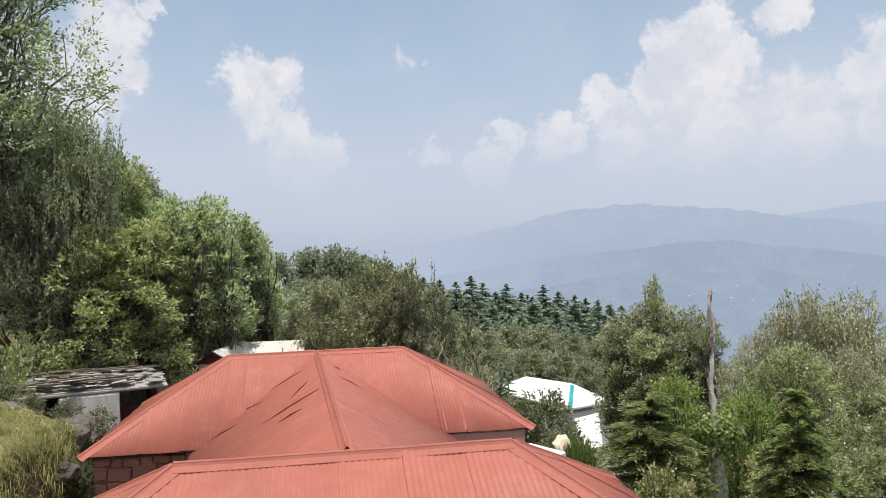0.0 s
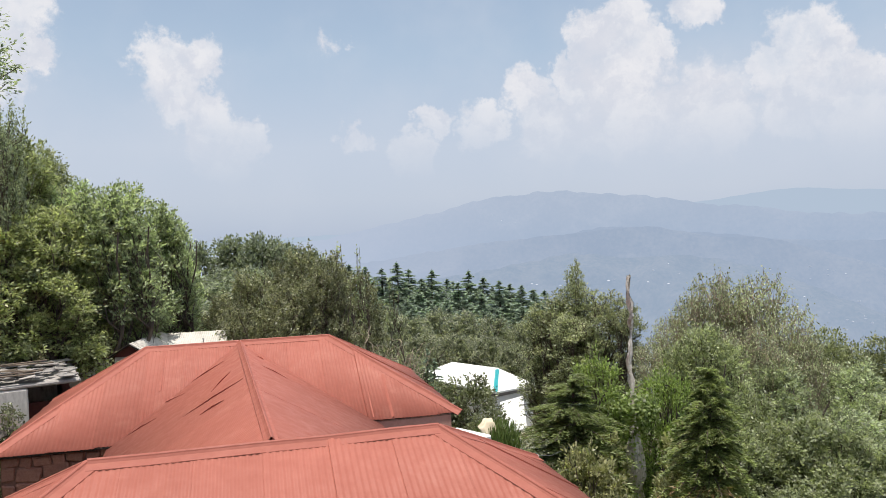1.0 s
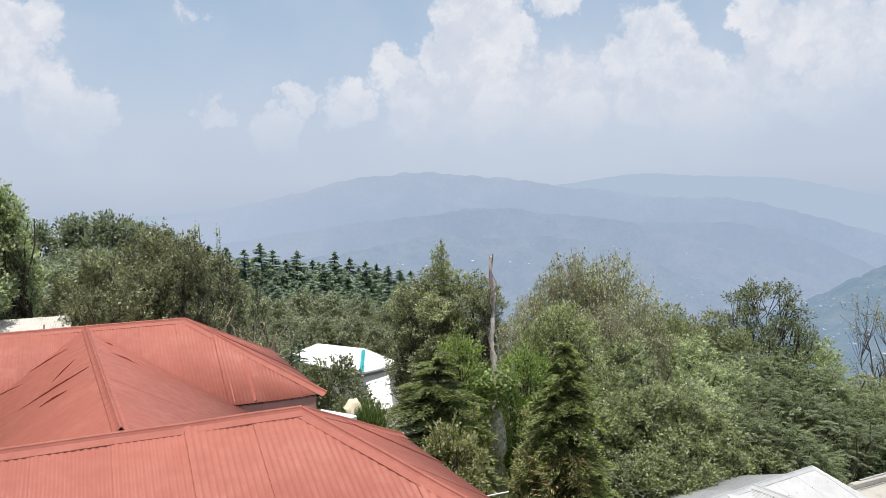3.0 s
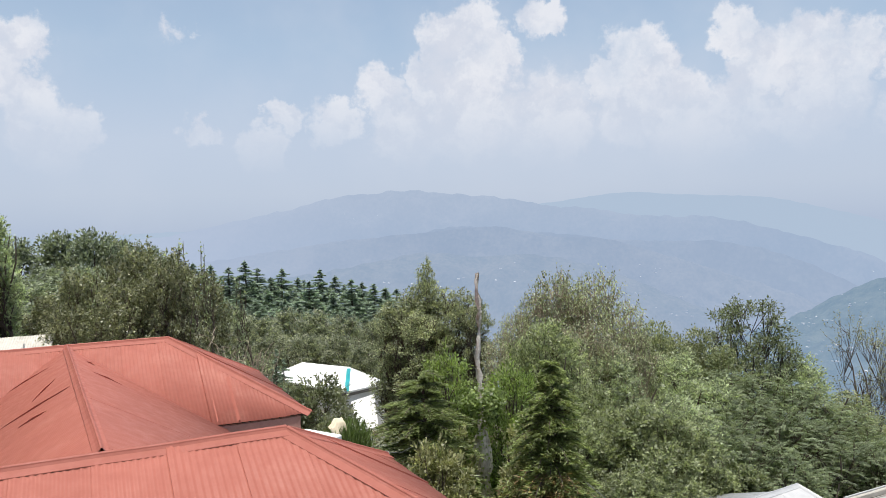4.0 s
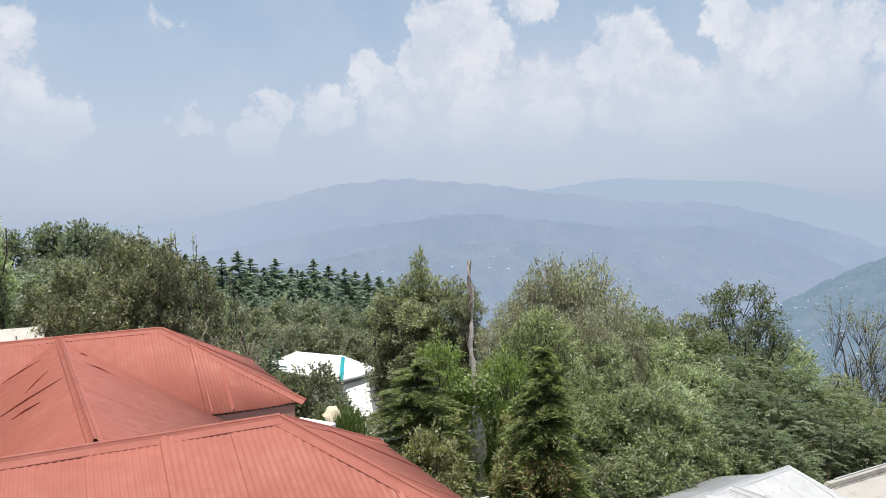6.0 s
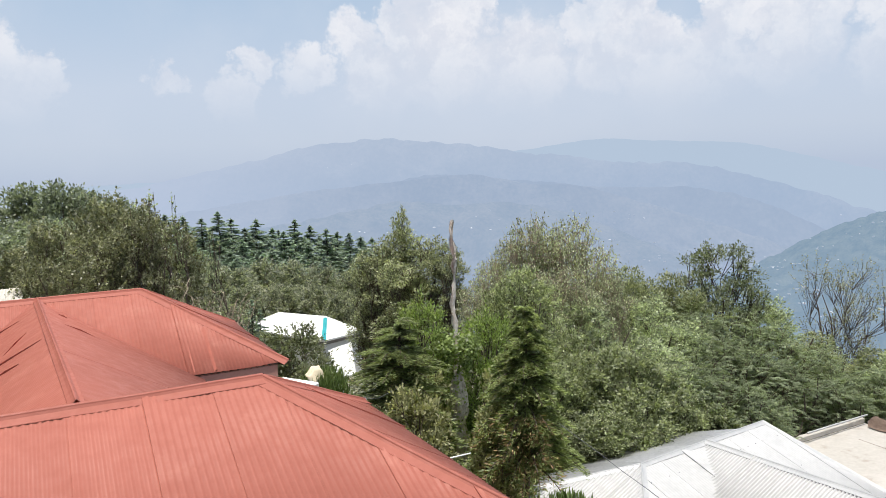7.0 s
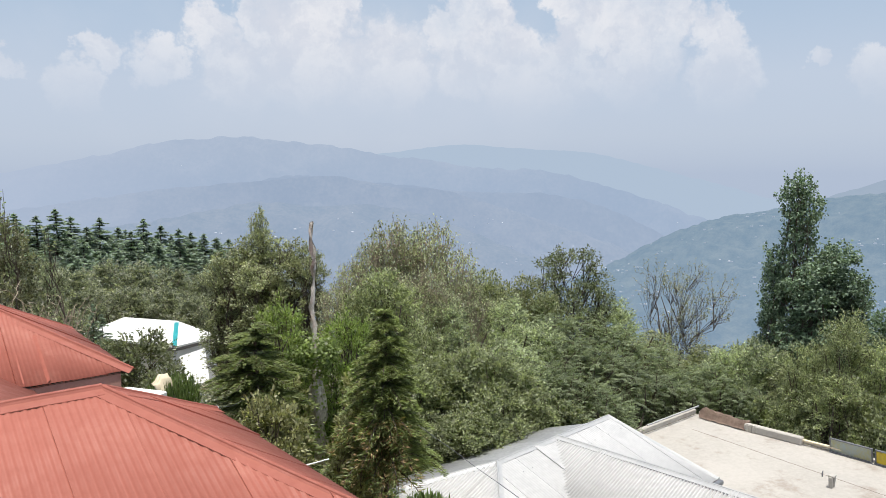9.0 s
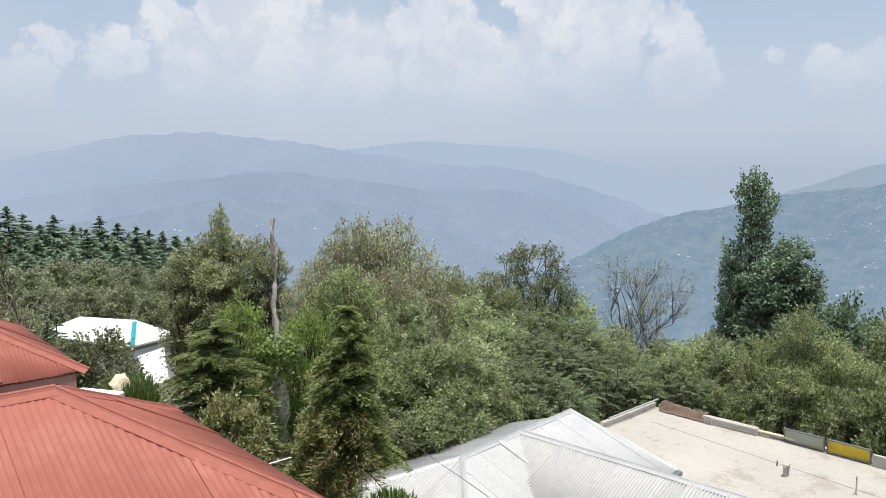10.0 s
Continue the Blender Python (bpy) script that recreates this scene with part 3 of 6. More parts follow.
def hip_roof(parent, half, w, drop, base, material, cap_material, seeds=0, width=0.76, front=None):
    """A hipped roof round the parent's origin: ridge along x from -half to half at height base, eaves w out (front: that far on the
    viewer's side) and drop below."""
    wf = front or w
    total = 2 * (half + w)
    trap = lambda ln: lambda a: ln * max(0.0, min(1.0, a / w, (total - a) / w))
    ln = math.hypot(w, drop)
    zb = base - drop
    slope(parent, "front_slope", (-half - w, -wf, zb), (1, 0, 0), (0, wf, drop), total, trap(math.hypot(wf, drop)), material, width, seed=seeds + 1)
    slope(parent, "back_slope", (half + w, w, zb), (-1, 0, 0), (0, -w, drop), total, trap(ln), material, width, seed=seeds + 2)
    slope(parent, "end_slope", (half + w, -wf, zb), (0, 1, 0), (-w, 0, drop), w + wf, lambda a: ln * max(0.0, min(a / wf, (w + wf - a) / w)), material, width, seed=seeds + 3)
    slope(parent, "end_slope", (-half - w, w, zb), (0, -1, 0), (w, 0, drop), w + wf, lambda a: ln * max(0.0, min(a / w, (w + wf - a) / wf)), material, width, seed=seeds + 4)
    f, b, r, l = Vector((0, -wf, -drop)), Vector((0, w, -drop)), Vector((w, 0, -drop)), Vector((-w, 0, -drop))
    cap(parent, "ridge_cap", (-half, 0, base), (half, 0, base), f, b, cap_material, 0.15)
    for sx in (-1, 1):
        for sy in (-1, 1):
            top, foot = Vector((sx * half, 0, base)), Vector((sx * (half + w), -wf if sy < 0 else w, zb))
            along = (foot - top).normalized()
            fa = f if sy < 0 else b
            fb = r if sx > 0 else l
            # flange directions lie in each face, square to the hip
            da = (fa - along * fa.dot(along)).normalized()
            db = (fb - along * fb.dot(along)).normalized()
            cap(parent, "hip_cap", top, foot, da, db, cap_material, 0.16)


def ring_walls(parent, x0, x1, y0, y1, z0, z1, material, names=("wall_front", "wall_back", "wall_left", "wall_right"), t=0.22, mats=None):
    boxes = (((x1 - x0), t, (x0 + x1) / 2, y0 + t / 2), ((x1 - x0), t, (x0 + x1) / 2, y1 - t / 2),
             (t, y1 - y0 - 2 * t, x0 + t / 2, (y0 + y1) / 2), (t, y1 - y0 - 2 * t, x1 - t / 2, (y0 + y1) / 2))
    out = []
    for i, (name, (sx, sy, cx, cy)) in enumerate(zip(names, boxes)):
        out.append(part(name, box_bm((sx, sy, z1 - z0), (cx, cy, (z0 + z1) / 2), 0.01), (mats or {}).get(name, material), parent))
    return out


PSI = 8.64     # the houses' heading
HOUSE_RIDGE = 4.0


def rubble(parent, x0, x1, y, z0, z1, seed):
    """Rough stones laid in courses on a wall face that looks towards -y."""
    rng = random.Random(seed)
    z = z0
    while z < z1 - 0.05:
        h = min(rng.uniform(0.16, 0.3), z1 - z)
        x = x0
        while x < x1 - 0.05:
            w = min(rng.uniform(0.22, 0.5), x1 - x)
            b = bmesh.new()
            bmesh.ops.create_cube(b, size=1.0)
            skew = rng.uniform(-0.25, 0.25)
            for v in b.verts:
                v.co = Vector((v.co.x * w * rng.uniform(0.82, 1.02) + skew * v.co.z * h, v.co.y * 0.07 * rng.uniform(0.7, 1.2), v.co.z * h * rng.uniform(0.7, 1.2)))
            bmesh.ops.bevel(b, geom=list(b.edges), offset=0.02, segments=1, profile=0.5, affect="EDGES")
            b.transform(Matrix.Rotation(rng.uniform(-0.12, 0.12), 4, "Y"))
            b.transform(Matrix.Translation((x + w / 2, y, z + h / 2 + rng.uniform(-0.05, 0.05))))
            part("stone", b, STONE, parent)
            x += w
        z += h


# sheet edges that stand open on the far roof: place along the eave, two places up the slope, how far they gape
LAPS = ((2.7, -1.5, -2.5, 0.03), (3.12, -1.35, -2.54, 0.045), (-1.62, -0.1, -1.3, 0.014))


def red_houses():
    # the far house, with the linking roof that runs to the near one
    far = thing("house", pose(-2.976, 17.229, 0, 0, 0, PSI), "single-storey house under a red-painted corrugated hipped roof", "house", "red-roofed houses")
    hip_roof(far, 2.05, 2.55, 1.49, HOUSE_RIDGE + 0.03, RED, RED_CAP, seeds=10)
    for x, y0, y1, h in LAPS:
        k = 1.49 / 2.55
        z0, z1 = HOUSE_RIDGE + 0.045 + k * y0, HOUSE_RIDGE + 0.045 + k * y1
        v = [(x - 0.05, y0, z0), (x - 0.05, y1, z1), (x, y1, z1 + h), (x, y0, z0 + h * 0.6), (x + 0.004, y1, z1 - 0.02), (x + 0.004, y0, z0 - 0.02)]
        mesh_ob("lap", v, [(0, 1, 2, 3), (3, 2, 4, 5)], RED_CAP, far)
    walls = ring_walls(far, -4.35, 4.38, -2.36, 2.3, -0.4, 2.58, PINK)
    part("wall_bay", box_bm((1.75, 0.16, 3.0), (3.5, -2.44, 1.06), 0.01), PINK, far, "pink plastered bay flush with the eave")
    part("mortar", box_bm((2.05, 0.02, 1.7), (-3.325, -2.372, 1.72), 0.0), MORTAR, walls[0])
    rubble(walls[0], -4.35, -2.3, -2.40, 0.9, 2.56, 3)
    # linking roof: ridge along y
    w, drop = 2.62, 1.53
    ln = math.hypot(w, drop)
    near_y = -8.78
    link = thing("link_roof", pose(-2.976, 17.229, 0, 0, 0, PSI + 3.1), "red-painted sheet roof linking the two houses", "roof")
    run = 8.72
    slope(link, "left_slope", (-w, 0.0, HOUSE_RIDGE - drop + 0.01), (0, -1, 0), (w, 0, drop), run, lambda a: ln, RED, 1.8, seed=31, depth=0.0012, lifts=(0.003, 0.004, 0.008))
    slope(link, "right_slope", (w + 0.1, near_y, HOUSE_RIDGE - drop - 0.04), (0, 1, 0), (-w - 0.1, 0, drop + 0.05), run, lambda a: math.hypot(w + 0.1, drop + 0.05), RED, 3.0, seed=33, depth=0.001, lifts=(0.002, 0.003))
    cap(link, "ridge_cap", (0, -8.66, HOUSE_RIDGE + 0.015), (0, 0.02, HOUSE_RIDGE + 0.045), (-w, 0, -drop), (w, 0, -drop), RED_CAP, 0.10, 0.016, 0.02)
    # buckled sheet laps standing proud of the smooth slopes
    k = drop / w
    for x0, y0, x1, y1 in [(-0.13, -4.16, -1.17, -4.02), (-0.39, -1.09, -1.18, -1.05), (-0.31, -2.77, -0.68, -3.47), (-1.18, -1.86, -2.0, -1.16), (-1.7, -2.52, -2.31, -2.34), (-0.48, -4.86, -0.87, -4.77), (0.34, -2.28, 0.82, -2.44), (0.31, -1.08, 0.46, -1.14)]:
        p, q = Vector((x0, y0, HOUSE_RIDGE + 0.02 - k * abs(x0))), Vector((x1, y1, HOUSE_RIDGE + 0.02 - k * abs(x1)))
        side = Vector((0, 0.05, 0.0))
        v = [p, p + side, p + Vector((0, 0, 0.006)), q, q + side, q + Vector((0, 0, 0.006))]
        mid = (p + q) / 2
        v += [mid, mid + side, mid + Vector((0, -0.004, 0.03))]
        part_faces = [(0, 2, 8, 6), (6, 8, 5, 3), (2, 1, 7, 8), (8, 7, 4, 5), (0, 1, 2), (3, 5, 4)]
        mesh_ob("lap", [tuple(r) for r in v], part_faces, RED, link)
    ring_walls(link, -2.05, 2.05, -7.0, -2.3, -0.4, 2.6, PINK)
    near = thing("house", pose(-1.172, 8.595, 0, 0, 0, PSI), "low house under a red-painted corrugated hipped roof", "house", "red-roofed houses")
    hip_roof(near, 2.01, 2.17, 1.266, HOUSE_RIDGE, RED, RED_CAP, seeds=50, front=2.79)
    ring_walls(near, -3.75, 3.75, -1.75, 1.75, -0.4, 2.8, PINK)


red_houses()


def white_house():
    """Lower neighbour: white tin roof on a T of two ridges."""
    U = math.degrees(math.atan2(14.26 - 13.24, 13.72 - 9.31))
    ob = thing("tin_roofed_house", pose(9.31, 13.24, 0, 0, 0, U), "neighbouring house under a white corrugated tin roof with hips and valleys", "house")
    zr, w, k = -0.2, 2.95, 0.345           # ridge height, half width, rise per metre
    run, drop = 4.55, 0.345 * 2.95
    ln = math.hypot(w, drop)
    far_w = 2.15
    # long faces of the main ridge
    slope(ob, "front_slope", (-w, -w, zr - drop), (1, 0, 0), (0, w, drop), run + w + 0.45, lambda a: ln * max(0, min(1.0, a / w, 1.0 - (a - run - w) / 0.45)), TIN, 0.8, seed=71, depth=0.002)
    far_drop = far_w * k
    far_ln = math.hypot(far_w, far_drop)
    slope(ob, "back_slope", (0.8 * run, far_w, zr - far_drop), (-1, 0, 0), (0, -far_w, far_drop), 0.8 * run + far_w + 1.5, lambda a: far_ln * max(0, min(1.0, (0.8 * run + far_w + 1.5 - a) / (far_w + 1.5))), GREY_TIN, 0.8, seed=72, depth=0.004)
    reach_l = far_w + 1.5
    foot_b, foot_f, peak = Vector((-reach_l, far_w, zr - far_drop - 0.02)), Vector((-w, -w, zr - drop)), Vector((0, 0, zr))
    eave = foot_f - foot_b
    a0 = (peak - foot_b).dot(eave.normalized())
    rise = peak - foot_b - eave.normalized() * a0
    slope(ob, "end_slope", foot_b, eave.normalized(), rise, eave.length, lambda a: rise.length * max(0, min(a / a0, (eave.length - a) / (eave.length - a0))), TIN, 0.8, seed=73, depth=0.019)
    # wing towards the viewer
    wx = 2.27
    reach = 6.4
    lw = 2.35
    ldrop = lw * k
    lln = math.hypot(lw, ldrop)
    slope(ob, "wing_slope", (wx - lw, 0.0, zr - ldrop + 0.02), (0, -1, 0), (lw, 0, ldrop), reach, lambda a: lln, TIN, 0.8, seed=74, depth=0.026)
    rw, rdrop = 1.6, 0.95
    slope(ob, "wing_slope", (wx + rw, -reach, zr - rdrop + 0.02), (0, 1, 0), (-rw, 0, rdrop), reach, lambda a: math.hypot(rw, rdrop), TIN, 0.8, seed=75)
    f, b, l, r = Vector((0, -w, -drop)), Vector((0, far_w, -far_drop)), Vector((-w, 0, -drop)), Vector((rw, 0, -rdrop))
    cap(ob, "ridge_cap", (0, 0, zr), (run, 0, zr), f, b, TIN_CAP, 0.12, 0.02)
    cap(ob, "ridge_cap", (wx, 0.0, zr + 0.03), (wx, -reach, zr + 0.03), Vector((-lw, 0, -ldrop)), r, TIN_CAP, 0.13, 0.022)
    for foot, fa in ((Vector((-w, -w, zr - drop)), f), (Vector((-far_w - 1.5, far_w, zr - far_drop)), b)):
        top = Vector((0, 0, zr))
        al = (foot - top).normalized()
        cap(ob, "hip_cap", top, foot, (fa - al * fa.dot(al)), (l - al * l.dot(al)), TIN_CAP, 0.11, 0.02)
    # screw heads in rows on the front face
    head = bmesh.new()
    bmesh.ops.create_cone(head, cap_ends=True, segments=8, radius1=0.012, radius2=0.007, depth=0.014)
    me = bpy.data.meshes.new("screw")
    head.to_mesh(me)
    head.free()
    me.materials.append(TIN_DARK)
    rng = random.Random(12)
    for up, step in ((0.18, 0.31), (0.5, 0.31), (0.82, 0.31)):
        x = -w * up * 0.9 + 0.2
        while x < run + 0.2:
            if rng.random() < 0.55:
                sc = new("screw", me)
                sc.parent = ob
                sc.location = (x + rng.uniform(-0.03, 0.03), -w * up, zr - drop * up + 0.02)
            x += step
    # verge board and gutter of the gable
    al = Vector((0.45, -w, -drop))
    cap(ob, "verge", (run, 0, zr), (run + 0.45, -w, zr - drop), Vector((-1, 0, 0)), Vector((0.3, 0, -1)), TIN_CAP, 0.1, 0.015)
    part("gutter", box_bm((1.4, 0.14, 0.12), (run - 0.25, -w - 0.06, zr - drop - 0.05), 0.02), TIN_DARK, ob, "dark galvanised gutter")
    ring_walls(ob, -2.4, run - 0.1, -2.4, 2.3, -5.2, zr - drop - 0.05, OLD_PLASTER)
    ring_walls(ob, wx - 1.9, wx + 1.3, -6.2, -2.5, -5.2, zr - ldrop - 0.08, OLD_PLASTER)


white_house()


def flat_roof_house():
    """Concrete terrace beyond the tin roof, with a low parapet and odd things along its edge."""
    U = 8.5
    ob = thing("terrace_house", pose(19.54, 16.13, 0, 0, 0, U), "concrete house with a flat pale terrace roof", "house")
    part("roof_slab", box_bm((5.6, 14.0, 0.22), (-2.8, -7.0, -1.81), 0.02), CONCRETE, ob)
    part("parapet", box_bm((5.6, 0.16, 0.16), (-2.8, 0.06, -1.62), 0.02), CONCRETE, ob)
    part("parapet", box_bm((0.14, 13.6, 0.1), (0.06, -6.9, -1.65), 0.02), CONCRETE, ob)
    part("rail", box_bm((2.9, 0.05, 0.05), (-1.5, -0.12, -1.40), 0.01), TIN_CAP, ob, "pale pipe along the parapet")
    part("joint", box_bm((0.012, 9.0, 0.008), (-1.9, -5.2, -1.70), 0.0, Matrix.Rotation(-0.1, 3, "Z")), RUST, ob, "dark joint line in the terrace")
    ring_walls(ob, -5.4, -0.1, -13.8, -0.1, -6.0, -1.93, OLD_PLASTER)
    m = pose(19.54, 16.13, 0, 0, 0, U)

    def on(x, y, z=-1.7, rz=0):
        return m @ pose(x, y, z, 0, 0, rz)

    # crumpled rusty sheet thrown over the edge
    v, f = [], []
    nx, ny = 26, 10
    for i in range(nx + 1):
        for j in range(ny + 1):
            s, t = i / nx, j / ny
            fold = 0.07 * noise.noise((5.0 * s + 4, 3.0 * t, 1.7)) + 0.035 * noise.noise((13.0 * s, 7.0 * t, 5.2))
            rise = 0.30 * smooth_step(t, 0.0, 0.45) - 0.12 * smooth_step(t, 0.55, 1.0)
            v.append((-0.22 + 0.42 * t + 0.5 * fold, -1.6 * s + 0.06 * math.sin(9 * t), 0.03 + rise * (0.85 + 0.2 * math.sin(5 * s + 1)) + fold * (0.3 + t)))
    for i in range(nx):
        for j in range(ny):
            a = i * (ny + 1) + j
            f.append((a, a + 1, a + ny + 2, a + ny + 1))
    rust = mesh_ob("rusty_sheet", v, f, RUST)
    so = rust.modifiers.new("thick", "SOLIDIFY")
    so.thickness = 0.01
    rust.matrix_basis = on(-0.15, -0.35)
    tagged(rust, "crumpled rusty metal sheet lying at the terrace edge", "scrap sheet")
    beam = part("concrete_beam", box_bm((0.22, 1.75, 0.24), (0, 0, 0.12), 0.03), CONCRETE, None)
    beam.matrix_basis = on(-0.2, -2.75, rz=3)
    tagged(beam, "pale concrete beam lying along the terrace edge", "beam")
    plank = part("plank", box_bm((0.12, 1.4, 0.05), (0, 0, 0.025), 0.01), CREAM, None)
    plank.matrix_basis = on(-0.1, -4.0, -1.58, 4)
    tagged(plank, "thin pale plank resting on the parapet", "plank")
    stand = thing("block_stand", on(-0.35, -2.0), "small broken concrete block on the terrace", "block")
    for k in range(3):
        part("leg", box_bm((0.06, 0.06, 0.26), (0, -0.1 * k, 0.13), 0.01), CONCRETE, stand)
    for y, ln, mat, lab in ((-4.95, 1.15, BLUEGREY, "faded blue and olive board leaning along the terrace edge"), (-6.15, 1.15, YELLOW, "yellow painted board in a dark frame along the terrace edge"),
                            (-7.75, 1.2, BLUEGREY, "faded blue board leaning along the terrace edge")):
        bd = thing("sign_board", on(-0.12, y), lab, "board", "boards on the terrace")
        lean = Matrix.Rotation(radians(-12), 3, "Y")
        part("panel", box_bm((0.02, ln - 0.08, 0.36), (0, 0, 0.23), 0.004, lean), mat, bd)
        for zz in (0.03, 0.43):
            part("frame", box_bm((0.045, ln, 0.04), (-0.03 * (zz > 0.2) , 0, zz), 0.006, lean), TIN_DARK, bd)
        for s in (-1, 1):
            part("frame", box_bm((0.045, 0.04, 0.4), (0, s * (ln / 2 - 0.02), 0.23), 0.006, lean), TIN_DARK, bd)
    slab = part("white_slab", box_bm((0.1, 0.36, 0.34), (0, 0, 0.17), 0.01), CONCRETE, None)
    slab.matrix_basis = on(-0.15, -6.95)
    tagged(slab, "short white block between two boards", "block")
    vent = thing("vent_stand", on(-2.55, -5.45), "small pale concrete vent standing on the terrace", "vent")
    for s in (-1, 1):
        part("upright", box_bm((0.07, 0.1, 0.3), (s * 0.07, 0, 0.15), 0.015, Matrix.Rotation(s * 0.12, 3, "Y")), CONCRETE, vent)
    part("cap", box_bm((0.2, 0.14, 0.05), (0, 0, 0.31), 0.01), CONCRETE, vent)
    pipe = thing("pipe", on(-2.4, -7.1), "thin grey bent pipe standing on the terrace", "pipe")
    v, f = tube([(0, 0, 0), (0, 0, 0.35), (0.01, 0, 0.42), (-0.05, 0, 0.46), (0.06, 0.0, 0.47)], [0.02, 0.02, 0.02, 0.018, 0.018], 8)
    mesh_ob("stem", v, f, TIN_CAP, pipe, smooth=True)
    for x, y in ((-2.05, -5.0), (-1.5, -7.6)):
        st = thing("iron_stub", on(x, y), "short dark iron stub in the terrace", "iron stub", "stubs on the terrace")
        v, f = tube([(0, 0, 0), (0, 0, 0.1), (0.03, 0, 0.16)], [0.02, 0.018, 0.012], 6)
        mesh_ob("rod", v, f, TIN_DARK, st)
    canopy = thing("tin_canopy", on(-3.6, -8.2, -1.3), "edge of a pale corrugated tin canopy", "canopy")
    slope(canopy, "canopy_slope", (-0.9, -2.0, -0.3), (1, 0, 0), (0, 1, 0.14), 2.3, lambda a: 1.9, TIN, 0.8, seed=91)
    for x in (-0.8, 1.3):
        part("post", box_bm((0.06, 0.06, 0.4), (x, -0.15, -0.22), 0.008), TIN_DARK, canopy)
    for x in (-0.8, 1.3):
        part("post", box_bm((0.06, 0.06, 0.2), (x, -1.8, -0.33), 0.008), TIN_DARK, canopy)


flat_roof_house()


# ---------------------------------------------------------------- other buildings
def hut():
    m = pose(-9.7, 19.75, 0, 0, 0, 25)
    ob = thing("stone_hut", m, "small whitewashed hut under a heap of slate and boards", "hut")
    part("wall_left", box_bm((1.5, 0.3, 2.4), (0.05, 0.0, 1.5), 0.04), OLD_PLASTER, ob)
    part("wall_side", box_bm((0.3, 2.6, 2.4), (-1.3, 1.45, 1.5), 0.04), OLD_PLASTER, ob)
    part("wall_back", box_bm((3.2, 0.3, 2.4), (0.3, 2.9, 1.5), 0.04), OLD_PLASTER, ob)
    part("wall_side", box_bm((0.25, 2.6, 2.2), (1.75, 1.45, 1.3), 0.04), DOOR_RED, ob)
    part("door", box_bm((0.8, 0.06, 2.0), (1.2, 0.5, 1.2), 0.01), DOOR_RED, ob, "dark red door in shade")
    rng = random.Random(8)
    part("roof_slab", box_bm((3.9, 3.2, 0.1), (0.1, 1.45, 2.76), 0.03), SLATE, ob)
    for k in range(130):
        x, y = rng.uniform(-1.7, 1.85), rng.uniform(0.0, 2.9)
        b = box_bm((rng.uniform(0.2, 0.5), rng.uniform(0.18, 0.4), rng.uniform(0.02, 0.045)), (x, y, 2.87 + 0.03 * (k % 5) + 0.1 * (1 - abs(x) / 2.2)), 0.008,
                   Euler((rng.uniform(-0.08, 0.08), rng.uniform(-0.1, 0.1), rng.uniform(0, 3.1))).to_matrix())
        part("slate", b, SLATE, ob)
    for k in range(9):
        b = box_bm((rng.uniform(1.2, 2.4), 0.1, 0.03), (rng.uniform(-1.2, 0.8), rng.uniform(-0.3, 2.4), 3.08 + 0.02 * k), 0.006,
                   Euler((0, rng.uniform(-0.05, 0.05), rng.uniform(-0.5, 0.5))).to_matrix())
        part("board", b, WOOD, ob)


hut()


def pale_sheds():
    ob = thing("shed", pose(-7.0, 24.8, -0.34, 0, 0, -6), "low shed with a pale peaked tin roof and dark red gable", "shed", "pale sheds")
    for s in (-1, 1):
        slope(ob, "roof_slope", (s * 0.72 - 0.5, -0.9 if s > 0 else 1.9, 3.12), (0, 1 if s > 0 else -1, 0), (-s, 0, 0.6), 2.8, lambda a: 0.84, OLD_TIN, 0.8, seed=101 + s)
    bm = bmesh.new()
    tri = [(-1.1, -0.75, 3.12), (0.1, -0.75, 3.12), (-0.5, -0.75, 3.5)]
    lo = [bm.verts.new(p) for p in tri]
    hi = [bm.verts.new((x, y + 0.1, z)) for x, y, z in tri]
    bm.faces.new(lo)
    bm.faces.new(hi[::-1])
    for i in range(3):
        bm.faces.new((lo[i], hi[i], hi[(i + 1) % 3], lo[(i + 1) % 3]))
    part("gable", bm, DOOR_RED, ob)
    ring_walls(ob, -1.05, 0.05, -0.7, 1.8, -0.6, 3.1, OLD_PLASTER)
    long = thing("shed", pose(-5.3, 25.6, -0.42, 0, 0, 4), "long low shed with a pale flat tin roof", "shed", "pale sheds")
    slope(long, "roof_slope", (-2.7, -0.7, 3.0), (1, 0, 0), (0, 1, 0.28), 3.1, lambda a: 2.1, OLD_TIN, 0.8, seed=107)
    ring_walls(long, -2.6, 0.3, -0.6, 1.2, -0.6, 2.96, OLD_PLASTER)
    part("pole", box_bm((0.04, 0.04, 4.0), (-0.2, -0.8, 1.6), 0.006), TIN_CAP, long)
    left = thing("shed", pose(-8.6, 24.4, -0.25, 0, 0, 10), "low shed with a pale tin roof among the trees", "shed", "pale sheds")
    slope(left, "roof_slope", (-1.0, -0.6, 2.55), (1, 0, 0), (0, 1, 0.35), 2.2, lambda a: 1.4, OLD_TIN, 0.8, seed=109)
    ring_walls(left, -0.9, 1.1, -0.5, 0.7, -0.4, 2.54, OLD_PLASTER)
    up = thing("shed", pose(-13.7, 26.6, float(ground(-13.7, 26.6)), 0, 0, 20), "white-roofed shed on the slope behind the trees", "shed", "pale sheds")
    slope(up, "roof_slope", (-0.7, -0.6, 2.9), (1, 0, 0), (0, 1, 0.45), 1.4, lambda a: 1.0, TIN, 0.8, seed=111)
    ring_walls(up, -0.6, 0.6, -0.5, 0.4, -0.4, 2.86, WHITE)


pale_sheds()


